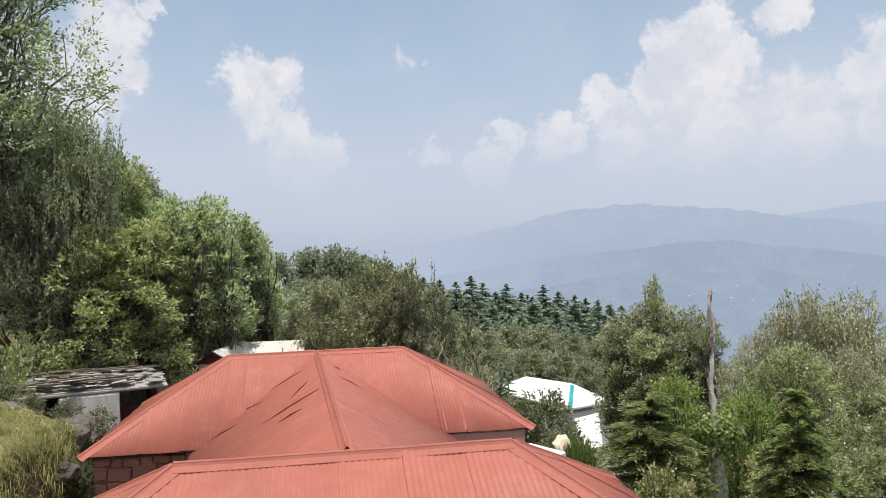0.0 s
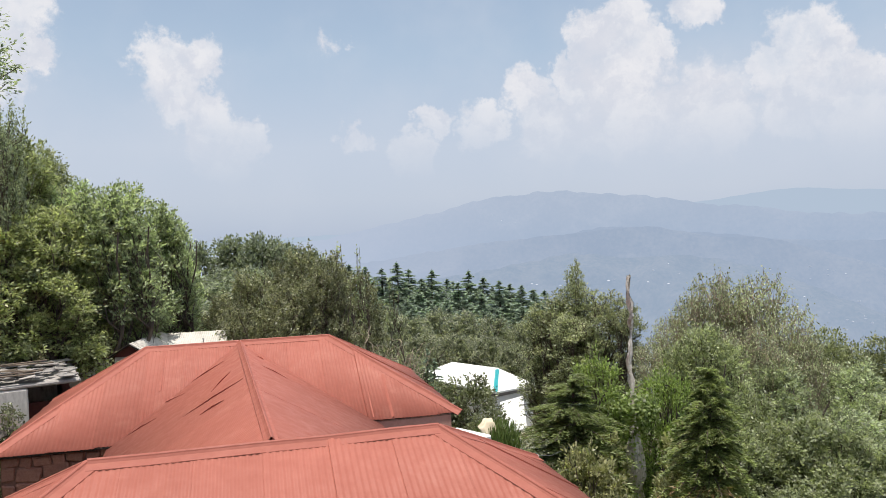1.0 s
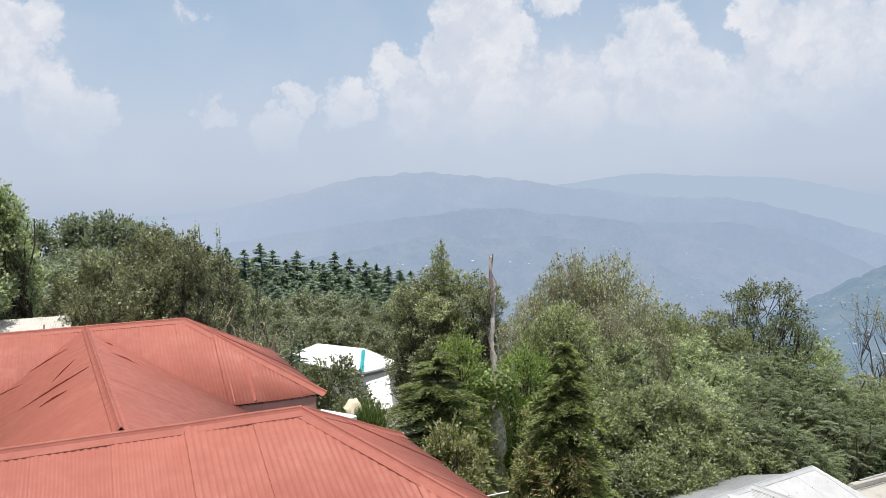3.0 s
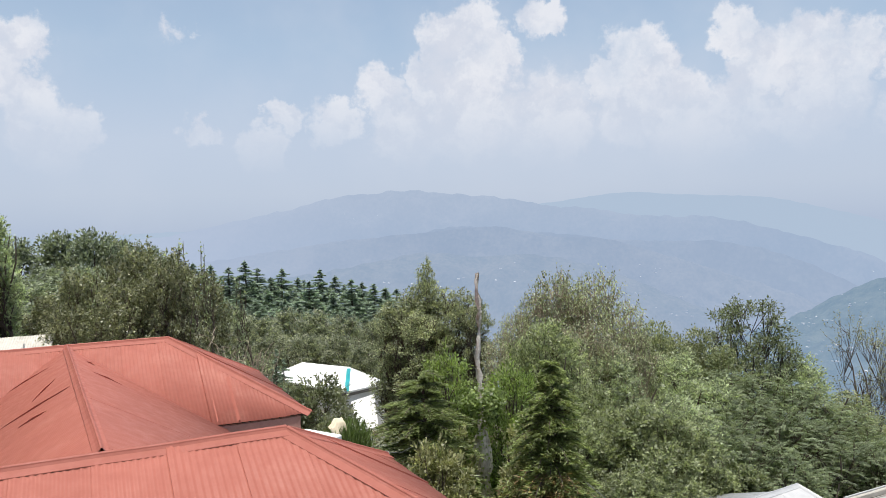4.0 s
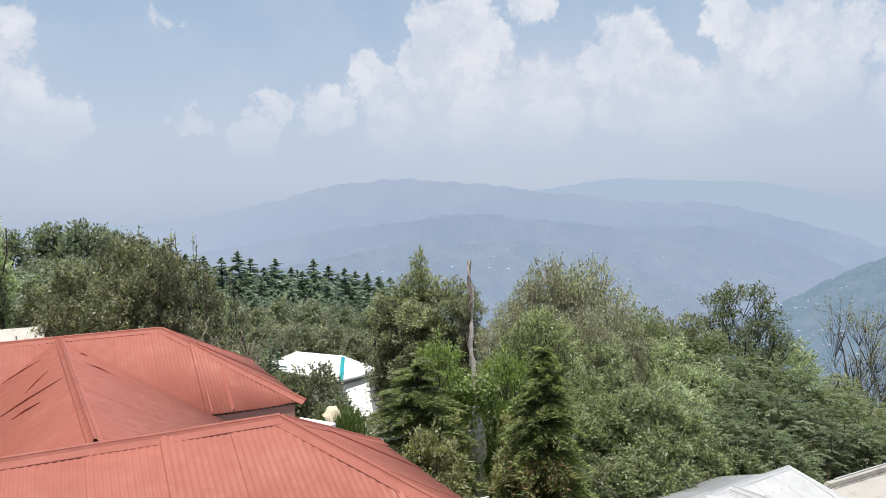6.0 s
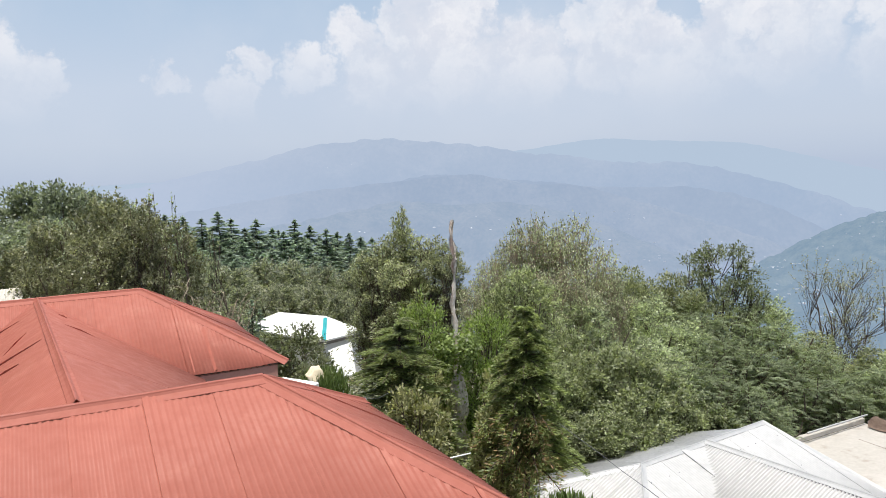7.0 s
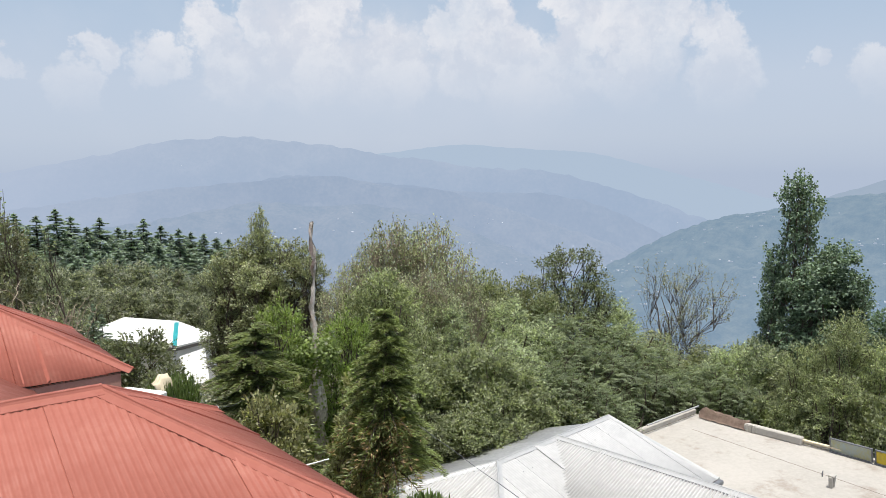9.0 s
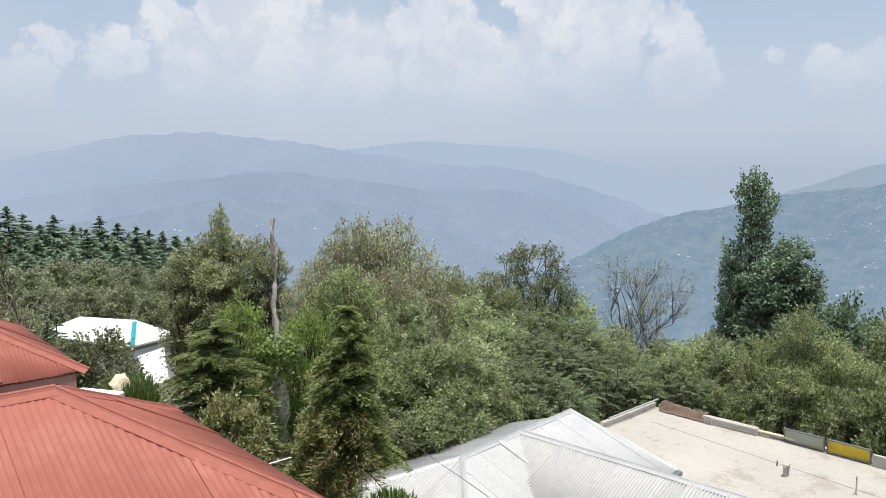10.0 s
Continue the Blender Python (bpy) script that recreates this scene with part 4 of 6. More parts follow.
def striped_house():
    """White-roofed house below, a teal strip down its hip."""
    ob = thing("white_house", pose(5.8, 36.5, 0, 0, 0, 0), "white house with a teal strip down its white hipped roof", "house")
    tip, top_l, top_r = Vector((-3.3, 0.4, -0.84)), Vector((-1.2, 2.7, -0.66)), Vector((0.98, 0.9, -0.88))
    foot, low_l, right, back = Vector((0.23, -2.5, -1.3)), Vector((-1.5, -1.5, -1.04)), Vector((2.83, 0.0, -1.58)), Vector((1.5, 3.6, -1.3))
    for name, pts in (("roof_front", (tip, low_l, foot, top_r, top_l)), ("roof_end", (foot, right, top_r)), ("roof_back", (right, back, top_l, top_r))):
        bm = bmesh.new()
        top = [bm.verts.new(p) for p in pts]
        low = [bm.verts.new(p - Vector((0, 0, 0.08))) for p in pts]
        bm.faces.new(top)
        bm.faces.new(low[::-1])
        for i in range(len(pts)):
            j = (i + 1) % len(pts)
            bm.faces.new((top[i], low[i], low[j], top[j]))
        bmesh.ops.triangulate(bm, faces=bm.faces)
        part(name, bm, WHITE, ob)
    cap(ob, "hip_strip", top_r + Vector((0, 0, 0.02)), foot + Vector((0, 0, 0.02)), Vector((-1, 0.1, -0.02)), Vector((1, 0.3, -0.2)), TEAL, 0.11, 0.02)
    grey = surface("grey_fascia", (0.15, 0.14, 0.13), rough=0.8)
    for p, q in ((low_l, foot), (foot, right)):
        d = q - p
        tilt = d.to_track_quat("X", "Z").to_matrix()
        part("fascia", box_bm((d.length, 0.1, 0.14), (p + q) / 2 - Vector((0, -0.06, 0.16)), 0.01, tilt), grey, ob, "grey fascia under the eave")
    for name, p, q in (("wall_front", Vector((-1.4, -1.25, 0)), Vector((0.25, -2.25, 0))), ("wall_right", Vector((0.25, -2.25, 0)), Vector((2.55, 0.0, 0)))):
        d = q - p
        mid = (p + q) / 2
        part(name, box_bm((d.length, 0.2, 2.6), (mid.x, mid.y, -2.75), 0.01, Matrix.Rotation(math.atan2(d.y, d.x), 3, "Z")), WHITE, ob)
    # sunlit white wall, shaped as a tilted slab so that it comes out bright
    bm = bmesh.new()
    pts = [Vector(p) for p in [(0.37, -2.76, -1.73), (1.46, -2.98, -1.42), (1.24, -4.67, -2.5), (0.42, -4.5, -2.7)]]
    top, low = [bm.verts.new(p) for p in pts], [bm.verts.new(p - Vector((0, 0, 0.1))) for p in pts]
    bm.faces.new(top)
    bm.faces.new(low[::-1])
    for i in range(4):
        bm.faces.new((top[i], low[i], low[(i + 1) % 4], top[(i + 1) % 4]))
    bmesh.ops.recalc_face_normals(bm, faces=bm.faces)
    part("porch_roof", bm, WHITE, ob, "white wall face tilted back to catch the sun")
    part("wall_lower", box_bm((1.0, 1.2, 2.2), (0.75, -3.0, -4.6), 0.02, Matrix.Rotation(0.3, 3, "Z")), WHITE, ob)


striped_house()


# ---------------------------------------------------------------- plants
def leaf_cards(points, out, size, rng, aspect=0.5, droop=0.0, up=0.9):
    """Diamond leaves, folded along the middle, one at each point; `out` is the way from the crown's middle."""
    n = len(points)
    nrm = out * 0.7 + rng.normal(0, 0.6, (n, 3)) + np.array((0, 0, up))
    nrm /= np.linalg.norm(nrm, axis=1)[:, None] + 1e-9
    tip = rng.normal(0, 1, (n, 3)) + out * 0.8 + np.array((0, 0, -droop))
    tip -= nrm * (tip * nrm).sum(1)[:, None]
    tip /= np.linalg.norm(tip, axis=1)[:, None] + 1e-9
    side = np.cross(nrm, tip)
    s = (size * rng.uniform(0.65, 1.3, n))[:, None]
    base = points
    v = np.stack([base - tip * s * 0.5, base + side * s * aspect * 0.5 + nrm * s * 0.1, base + tip * s * 0.5, base - side * s * aspect * 0.5 + nrm * s * 0.1], 1)
    f = np.arange(4 * n).reshape(n, 4)
    return v.reshape(-1, 3), f


def crooked(p, q, rng, bend=0.12, n=6):
    p, q = np.asarray(p, float), np.asarray(q, float)
    t = np.linspace(0, 1, n)[:, None]
    ln = np.linalg.norm(q - p)
    off = rng.normal(0, 1, (n, 3)) * bend * ln * np.sin(np.pi * t) * 0.5
    return p + (q - p) * t + off


def leaf_quads(pts, tip, nrm, size, aspect, rng):
    """Diamond leaves, folded along the middle, that point along tip and face along nrm."""
    n = len(pts)
    tip = tip / (np.linalg.norm(tip, axis=1)[:, None] + 1e-9)
    nrm = nrm - tip * (nrm * tip).sum(1)[:, None]
    nrm = nrm / (np.linalg.norm(nrm, axis=1)[:, None] + 1e-9)
    side = np.cross(nrm, tip)
    s = (size * rng.uniform(0.65, 1.3, n))[:, None]
    wide = side * s * aspect * 0.5
    v = np.stack([pts - tip * s * 0.5, pts + wide + nrm * s * 0.08, pts + tip * s * 0.5, pts - wide + nrm * s * 0.08], 1)
    return v.reshape(-1, 3), np.arange(4 * n).reshape(n, 4)


def make_tree(name, label, height, width, leaf_mat, seed, bark=None, crown_base=0.25, lobes=16, lobe=0.3, shape="round", aspect=0.6, category="tree",
              group="", stems=1, thick=0.03, twigs=3, fine=0.004, flat=0.85, sprays=900, per=16, spread=0.16, leaf=0.1, style="tuft", inner=0.45, lean=0.04, bare=0.0):
    """A tree of a crooked trunk with limbs; its crown is made of sprays of leaves at the twig ends (tuft: round bunches, hang: bunches of hanging
    leaves, frond: feathered leaves that arch outwards, rod: leaves along upright shoots). Its foot is at the origin."""
    rng = np.random.default_rng(seed)
    ob = thing(name, Matrix.Identity(4), label, category, group)
    h, w = height, width / 2
    wood, centres, radii, ends = [], [], [], []
    top = np.array((rng.normal(0, lean) * h, rng.normal(0, lean) * h, 0.86 * h))
    spread_paths = []
    for k in range(stems):
        foot = np.array((rng.normal(0, 0.05), rng.normal(0, 0.05), -0.3)) * (1 if stems > 1 else 0.2) + (0, 0, -0.2)
        head = top + (np.array((rng.normal(0, 0.5), rng.normal(0, 0.5), -0.1)) * w * 0.9 if stems > 1 else 0)
        path = crooked(foot, head, rng, 0.07, 9)
        r = thick * h / math.sqrt(stems)
        wood.append(tube(path, np.linspace(r, r * 0.16, 9) * (1 + 0.35 * np.exp(-np.arange(9))), 8))
        spread_paths.append(path)
    for k in range(lobes):
        t = (k + 0.5) / lobes
        zz = crown_base + (1 - crown_base) * (t ** (0.8 if shape == "round" else 1.0))
        s = (zz - crown_base) / (1 - crown_base)
        if shape == "round":
            rad = w * math.sqrt(max(0.05, 1 - (2 * s - 0.85) ** 2 / 1.45)) * rng.uniform(0.45, 0.95)
        elif shape == "column":
            rad = w * (0.35 + 0.65 * math.sin(math.pi * min(1.0, 0.25 + 0.75 * s)) ** 0.7) * rng.uniform(0.3, 0.85)
        elif shape == "tall":
            rad = w * (1.0 - 0.75 * s) * rng.uniform(0.4, 0.95)
        else:
            rad = w * (0.55 + 0.6 * s) * rng.uniform(0.3, 0.95)
        ang = k * 2.39996 + rng.normal(0, 0.4)
        size = lobe * w * rng.uniform(0.7, 1.4) * (1.0 if shape != "tall" else (1.25 - 0.7 * s))
        c = np.array((rad * math.cos(ang), rad * math.sin(ang), zz * h - size * 0.6))
        centres.append(c)
        radii.append(size)
        path = spread_paths[k % stems]
        at = path[min(8, max(2, int(8 * (zz * 0.72))))]
        limb = crooked(at, c, rng, 0.14, 6)
        ends.append(limb)
        r0 = thick * h * 0.38 * (1 - 0.6 * zz) / math.sqrt(stems)
        wood.append(tube(limb, np.linspace(r0 + fine, fine + 0.002 + r0 * 0.18, 6), 6))
    centres, radii = np.array(centres), np.array(radii)
    share = radii ** 2
    pick = rng.choice(lobes, sprays, p=share / share.sum())
    d = rng.normal(0, 1, (sprays, 3))
    d /= np.linalg.norm(d, axis=1)[:, None]
    d[:, 2] = np.where(d[:, 2] < -0.3, d[:, 2] * 0.35, d[:, 2])
    at = centres[pick] + d * (radii[pick] * (inner + (1.1 - inner) * rng.random(sprays) ** 0.6))[:, None] * np.array((1, 1, flat))
    away = at - np.array((0, 0, 0.42 * h))
    away /= np.linalg.norm(away, axis=1)[:, None]
    up = np.array((0.0, 0.0, 1.0))
    out = 0.6 * d + 0.7 * away + up * 0.25 + rng.normal(0, 0.2, (sprays, 3))
    if style == "rod":
        out = 0.35 * out + up * 0.9 + rng.normal(0, 0.22, (sprays, 3))
    elif style == "frond":
        out[:, 2] = 0.2 * out[:, 2] + 0.12
    out /= np.linalg.norm(out, axis=1)[:, None]
    ln = spread * rng.uniform(0.7, 1.35, sprays)
    # twigs that carry the sprays
    count = [0] * lobes
    for k in range(sprays):
        i = pick[k]
        if count[i] < twigs:
            count[i] += 1
            foot = ends[i][3 + count[i] % 3]
            tipped = at[k] + out[k] * ln[k] * (0.9 if style != "tuft" else 0.4)
            wood.append(tube([foot, (foot + at[k]) / 2 + rng.normal(0, 0.04, 3), at[k], tipped], [fine * 2.2, fine * 1.7, fine * 1.3, fine * 0.7], 4))
    v, f = joined(wood)
    mesh_ob("trunk", v, f, bark or BARK, ob, smooth=True)
    at, out, ln = at[:, None], out[:, None], ln[:, None, None]
    shape3 = (sprays, per, 3)
    if style == "frond":
        k = (np.arange(per) // 2 + 0.5) / (per / 2)
        k = np.repeat(k[None, :, None], sprays, 0)
        sign = np.where(np.arange(per) % 2, 1.0, -1.0)[None, :, None]
        across = np.cross(out, up)
        across /= np.linalg.norm(across, axis=2)[:, :, None] + 1e-9
        pts = at + out * ln * k * 2.0 + up * ln * (0.5 * k - 1.1 * k * k) + across * sign * leaf * 0.42
        tip = across * sign + out * 0.45 - up * 0.2 + rng.normal(0, 0.18, shape3)
        nrm = up + out * 0.35 + rng.normal(0, 0.22, shape3)
    elif style == "rod":
        u = rng.random((sprays, per, 1))
        pts = at + out * ln * (2.4 * u - 0.4) + rng.normal(0, 0.22, shape3) * leaf
        tip = out * 0.5 + rng.normal(0, 0.7, shape3)
        nrm = up * 0.8 + rng.normal(0, 0.55, shape3)
        pts = pts + tip * leaf * 0.35
    else:
        u = rng.random((sprays, per, 1))
        fan = rng.normal(0, 1, shape3)
        pts = at + out * ln * (1.3 * u - 0.5) + fan * ln * 0.42 * np.array((1, 1, 0.75))
        tip = out * 0.9 + fan * 0.6 - up * 0.25
        nrm = up * 0.8 + out * 0.4 + rng.normal(0, 0.6, shape3)
        if style == "hang":
            tip = fan * 0.5 + out * 0.3 - up * 0.8
            nrm = out * 0.5 + up * 0.3 + rng.normal(0, 0.7, shape3)
    pts, tip, nrm = pts.reshape(-1, 3), tip.reshape(-1, 3), nrm.reshape(-1, 3)
    keep = rng.random(len(pts)) >= bare
    v, f = leaf_quads(pts[keep], tip[keep], nrm[keep], leaf, aspect, rng)
    mesh_ob("crown", v, f, leaf_mat, ob)
    return ob


def make_pine(name, label, height, width, seed, mat, whorls=16, per=7, tufts=9, needles=9, needle=0.32, droop=0.1, thick=0.02, base=0.12, blade=0.14, taper=0.9, brown=0.0, side=0.14, curl=0.28, small=0.7, rough=0.45):
    """A conifer: straight stem, whorls of branches, each a flat frond of needle sprays that point forwards and to both sides."""
    rng = np.random.default_rng(seed)
    ob = thing(name, Matrix.Identity(4), label, "tree", "")
    wood = [tube(crooked((0, 0, -0.4), (0, 0, height * 0.985), rng, 0.01, 8), np.linspace(thick * height, 0.012, 8), 7)]
    pts, tips, nrms = [], [], []
    up = np.array((0.0, 0.0, 1.0))
    gap = height * (0.97 - base) / whorls
    for i in range(whorls):
        s = i / (whorls - 1)
        level = height * (base + (0.985 - base) * s)
        ln = width / 2 * (1 - s) ** taper * rng.uniform(0.72, 1.12) + 0.01 * width
        for k in range(per):
            a = 2 * math.pi * (k + rng.uniform(-0.35, 0.35)) / per + i * 0.7
            reach = ln * rng.uniform(0.6, 1.15)
            way = np.array((math.cos(a), math.sin(a), 0.0))
            across = np.cross(way, up)
            p0 = np.array((0, 0, min(level + gap * rng.uniform(-1.5, 1.5), height * 0.985)))
            rise = curl * (0.5 + s)
            t = np.linspace(0, 1, 5)[:, None]
            path = p0 + way * reach * t + up * reach * (rise * t - (rise + droop * (1 - s)) * t * t)
            wood.append(tube(path, np.linspace(0.012 + 0.01 * reach, 0.004, 5), 4))
            n = tufts * needles
            u = 0.12 + 0.9 * rng.random((n, 1))
            off = rng.normal(0, side, (n, 1)) * reach * (1.15 - 0.8 * u)
            c = p0 + way * reach * u + up * (reach * (rise * u - (rise + droop * (1 - s)) * u * u) - 0.25 * np.abs(off)) + across * off
            pts.append(c + rng.normal(0, 0.05 * needle, (n, 3)))
            tips.append(way * 0.9 + across * np.sign(off) * rng.uniform(0.1, 1.1, (n, 1)) + up * rng.normal(0.05, 0.25, (n, 1)))
            nrms.append(up + rng.normal(0, rough, (n, 3)))
    # the leader
    n = 24
    pts.append(up * height * rng.uniform(0.93, 1.0, (n, 1)) + rng.normal(0, 0.02 * needle, (n, 3)))
    tips.append(up + rng.normal(0, 0.3, (n, 3)))
    nrms.append(rng.normal(0, 1, (n, 3)))
    v, f = joined(wood)
    mesh_ob("trunk", v, f, BARK, ob, smooth=True)
    pts, tips, nrms = np.concatenate(pts), np.concatenate(tips), np.concatenate(nrms)
    size = needle * (1.0 - small * np.clip(pts[:, 2] / height, 0, 1) ** 2)
    dead = (pts[:, 0] > 0.15 * width) & (pts[:, 2] < 0.62 * height) & (rng.random(len(pts)) < brown)
    v, f = leaf_quads(pts[~dead], tips[~dead], nrms[~dead], size[~dead], blade, rng)
    mesh_ob("crown", v, f, mat, ob)
    if brown:
        v, f = leaf_quads(pts[dead], tips[dead], nrms[dead], size[dead], blade, rng)
        mesh_ob("dead_fronds", v, f, L_BROWN, ob, "brown withered fronds")
    return ob


def place_trees(ob, spots, own_height, own_width, seed=0):
    """Copies of a tree at (x, y, height of its tip, width of its crown)."""
    rng = random.Random(seed)
    poses = []
    for x, y, tip, width in spots:
        g = float(ground(x, y))
        wide = width / own_width
        poses.append(pose(x, y, g, 0, 0, rng.uniform(0, 360)) @ Matrix.Diagonal((wide, wide, (tip - g) / own_height, 1)))
    for m in poses[1:]:
        copy_thing(ob, m)
    ob.matrix_basis = poses[0]


def polar(*spots):
    """Places given as compass angle, distance, elevation of the tip (both in degrees, from the terrace where the viewer stands), crown width."""
    return [(d * math.sin(radians(az)), d * math.cos(radians(az)), EYE.z + d * math.tan(radians(el)), w) for az, d, el, w in spots]


def plant_all():
    # the left bank and the slope behind
    place_trees(make_tree("walnut_tree", "tall leafy tree with dark leaves on the bank", 13.7, 5.6, L_WALNUT, 11, lobes=80, lobe=0.26, crown_base=0.3, thick=0.015, fine=0.007, flat=1.3,
                          sprays=3300, per=18, spread=0.22, leaf=0.1, aspect=0.5),
                polar((-33.4, 28.0, 31, 8.0), (-32.0, 29.5, 9.5, 6.2)), 13.7, 5.6, 0)
    place_trees(make_tree("grey_leaved_tree", "grey-green small-leaved tree leaning out of the bank wood", 7.0, 3.0, L_OLIVE, 18, lobes=44, lobe=0.24, crown_base=0.38, stems=2, flat=1.2, thick=0.018, fine=0.006,
                          sprays=1300, per=16, spread=0.2, leaf=0.075, aspect=0.5, style="rod", twigs=6),
                polar((-26.4, 25.5, 9.4, 3.2), (-28.5, 26.0, 6.0, 3.2)), 7.0, 3.0, 40)
    place_trees(make_tree("leafy_tree", "bright green leafy tree behind the hut", 8.1, 3.7, L_BRIGHT, 12, lobes=64, lobe=0.26, crown_base=0.3, flat=1.1, thick=0.02,
                          sprays=1500, per=14, spread=0.2, leaf=0.145, aspect=0.45),
                polar((-22.6, 25.6, 2.4, 3.6), (-25.0, 27.5, 7.2, 3.8), (-25.6, 25.4, 2.0, 3.4), (-20.6, 26.4, 1.5, 2.6)), 8.1, 3.7, 1)
    place_trees(make_tree("orchard_tree", "dark leafy tree with a forked trunk beside the sheds", 7.8, 2.6, L_ORCHARD, 13, lobes=44, lobe=0.27, crown_base=0.4, stems=2, flat=1.3, thick=0.018,
                          sprays=880, per=14, spread=0.2, leaf=0.14, aspect=0.5),
                polar((-17.5, 27.0, 3.9, 2.6), (-19.3, 26.5, 3.5, 2.5), (-15.2, 29.0, 2.6, 2.4), (-18.3, 28.2, 0.6, 2.8), (-14.3, 29.5, 1.0, 1.9), (-21.0, 27.5, 4.0, 2.2), (-28.8, 27.4, 2.6, 3.2)), 7.8, 2.6, 2)
    place_trees(make_tree("hill_tree", "leafy tree standing on the upper slope", 10.5, 4.5, L_MID, 14, lobes=40, lobe=0.3, crown_base=0.32, flat=1.2, thick=0.02,
                          sprays=1300, per=14, spread=0.27, leaf=0.16, aspect=0.5),
                [(-15.2, 32.6, 10.8, 4.2), (-16.6, 38.6, 11.3, 4.4), (-14.8, 28.6, 11.2, 4.0), (-19.0, 46.2, 10.5, 4.5), (-17.0, 29.7, 13.4, 4.4), (-21.6, 56.0, 9.26, 5.0), (-16.8, 45.0, 8.16, 4)], 10.5, 4.5, 3)
    place_trees(make_tree("forest_tree", "rounded dark forest tree on the far slope", 8.4, 5.2, L_FOREST, 15, lobes=34, lobe=0.3, crown_base=0.08, flat=1.0,
                          sprays=900, per=13, spread=0.4, leaf=0.26, aspect=0.6),
                [(-12.7, 73.9, 6.36, 6.5), (-9.2, 69.4, 6.46, 5.5), (-15.5, 68.3, 5.91, 5.5), (-18.4, 67.5, 6.78, 5), (-11.8, 53.7, 3.49, 5), (-14.1, 56.3, 4.49, 5), (-8.5, 77.5, 5.64, 5.5), (-11.1, 59.0, 3.85, 5.5), (-8.6, 57.4, 3.87, 5), (-15.3, 52.8, 5.48, 5), (-18.9, 59.1, 7.25, 5), (-5.6, 79.8, 4.61, 5), (-11.2, 44.6, 2.97, 4.5), (-9.0, 44.1, 2.62, 4.5)], 8.4, 5.2, 4)
    place_trees(make_tree("fruit_tree", "wide olive-green fruit tree behind the red roof", 5.9, 3.2, L_FRUIT, 16, lobes=56, lobe=0.24, crown_base=0.05, stems=4, flat=1.15, thick=0.02,
                          sprays=1000, per=13, spread=0.18, leaf=0.115, aspect=0.55, style="rod", twigs=5),
                [(-2.0, 28.4, 5.8, 3.6), (-4.4, 29.7, 4.9, 3.4), (-0.5, 30.0, 4.85, 3.2), (-3.4, 30.8, 5.3, 3.2), (-5.8, 31.5, 3.9, 3.0), (-1.3, 27.0, 5.3, 2.6), (-2.7, 26.4, 4.7, 3.0), (-4.6, 26.8, 3.9, 2.4)], 5.9, 3.2, 5)
    place_trees(make_tree("sapling", "thin sapling with a sparse leafy tip", 7.0, 0.6, L_DEEP, 17, lobes=9, lobe=0.4, crown_base=0.55, shape="tall", flat=1.6, thick=0.006, sprays=34, per=9, spread=0.16, leaf=0.12, style="rod"),
                [(-0.9, 28.0, 6.34, 0.8), (-0.2, 28.6, 6.2, 0.5), (-1.6, 27.6, 5.95, 0.5), (-4.0, 28.6, 5.3, 0.6), (1.0, 28.6, 4.9, 0.6)], 7.0, 0.6, 6)
    # far pines
    crest = polar((2.6, 78, -2.15, 9.7), (3.5, 82, -2.75, 11.2), (1.4, 80, -2.6, 10.8), (0.1, 84, -2.4, 11.5), (5.35, 76, -2.85, 10.8), (4.5, 74, -3.5, 10.4), (6.5, 80, -3.6, 11.2), (8.25, 74, -3.0, 9.0),
                  (7.4, 70, -3.9, 10.8), (9.4, 77, -3.55, 10.8), (10.65, 72, -3.85, 10.1), (11.5, 80, -4.1, 11.2), (12.4, 74, -4.25, 10.4), (13.3, 78, -4.6, 11.2), (14.2, 82, -4.7, 11.5), (-1.2, 84, -2.2, 11.5), (-2.4, 80, -1.9, 11.9))
    rng = random.Random(77)
    behind, front = [], []
    for k in range(20):
        az = -3.5 + 0.95 * k + rng.uniform(-0.55, 0.55)
        behind.append((az, 88 + rng.uniform(-2, 3), -3.1 - 0.14 * az + rng.uniform(-0.6, 0.35), rng.uniform(9.0, 12.0)))
    for row in range(4):
        for k in range(15):
            az = -4.5 + 1.5 * k + rng.uniform(-0.8, 0.8)
            front.append((az, 57 + 4 * row + rng.uniform(-2, 2), -6.2 + 0.62 * row - 0.09 * az + rng.uniform(-0.8, 0.5), rng.uniform(7.0, 10.5)))
    for k, (spots, tall) in enumerate(((crest[::3], 11.0), (crest[1::3], 10.5), (crest[2::3], 11.5), (polar(*behind), 10.5), (polar(*front[::2]), 9.5), (polar(*front[1::2]), 9.0))):
        pine = make_pine("pine_tree", "dark green pine on the far slope", tall, 6.0, 21 + k, L_PINE, whorls=44 + k % 4, per=5, tufts=7, needles=6, needle=0.5, droop=0.1 + 0.05 * (k % 3), blade=0.26, taper=0.85, side=0.22, base=0.08, curl=0.4, rough=0.9)
        place_trees(pine, spots, tall, 6.0, k)
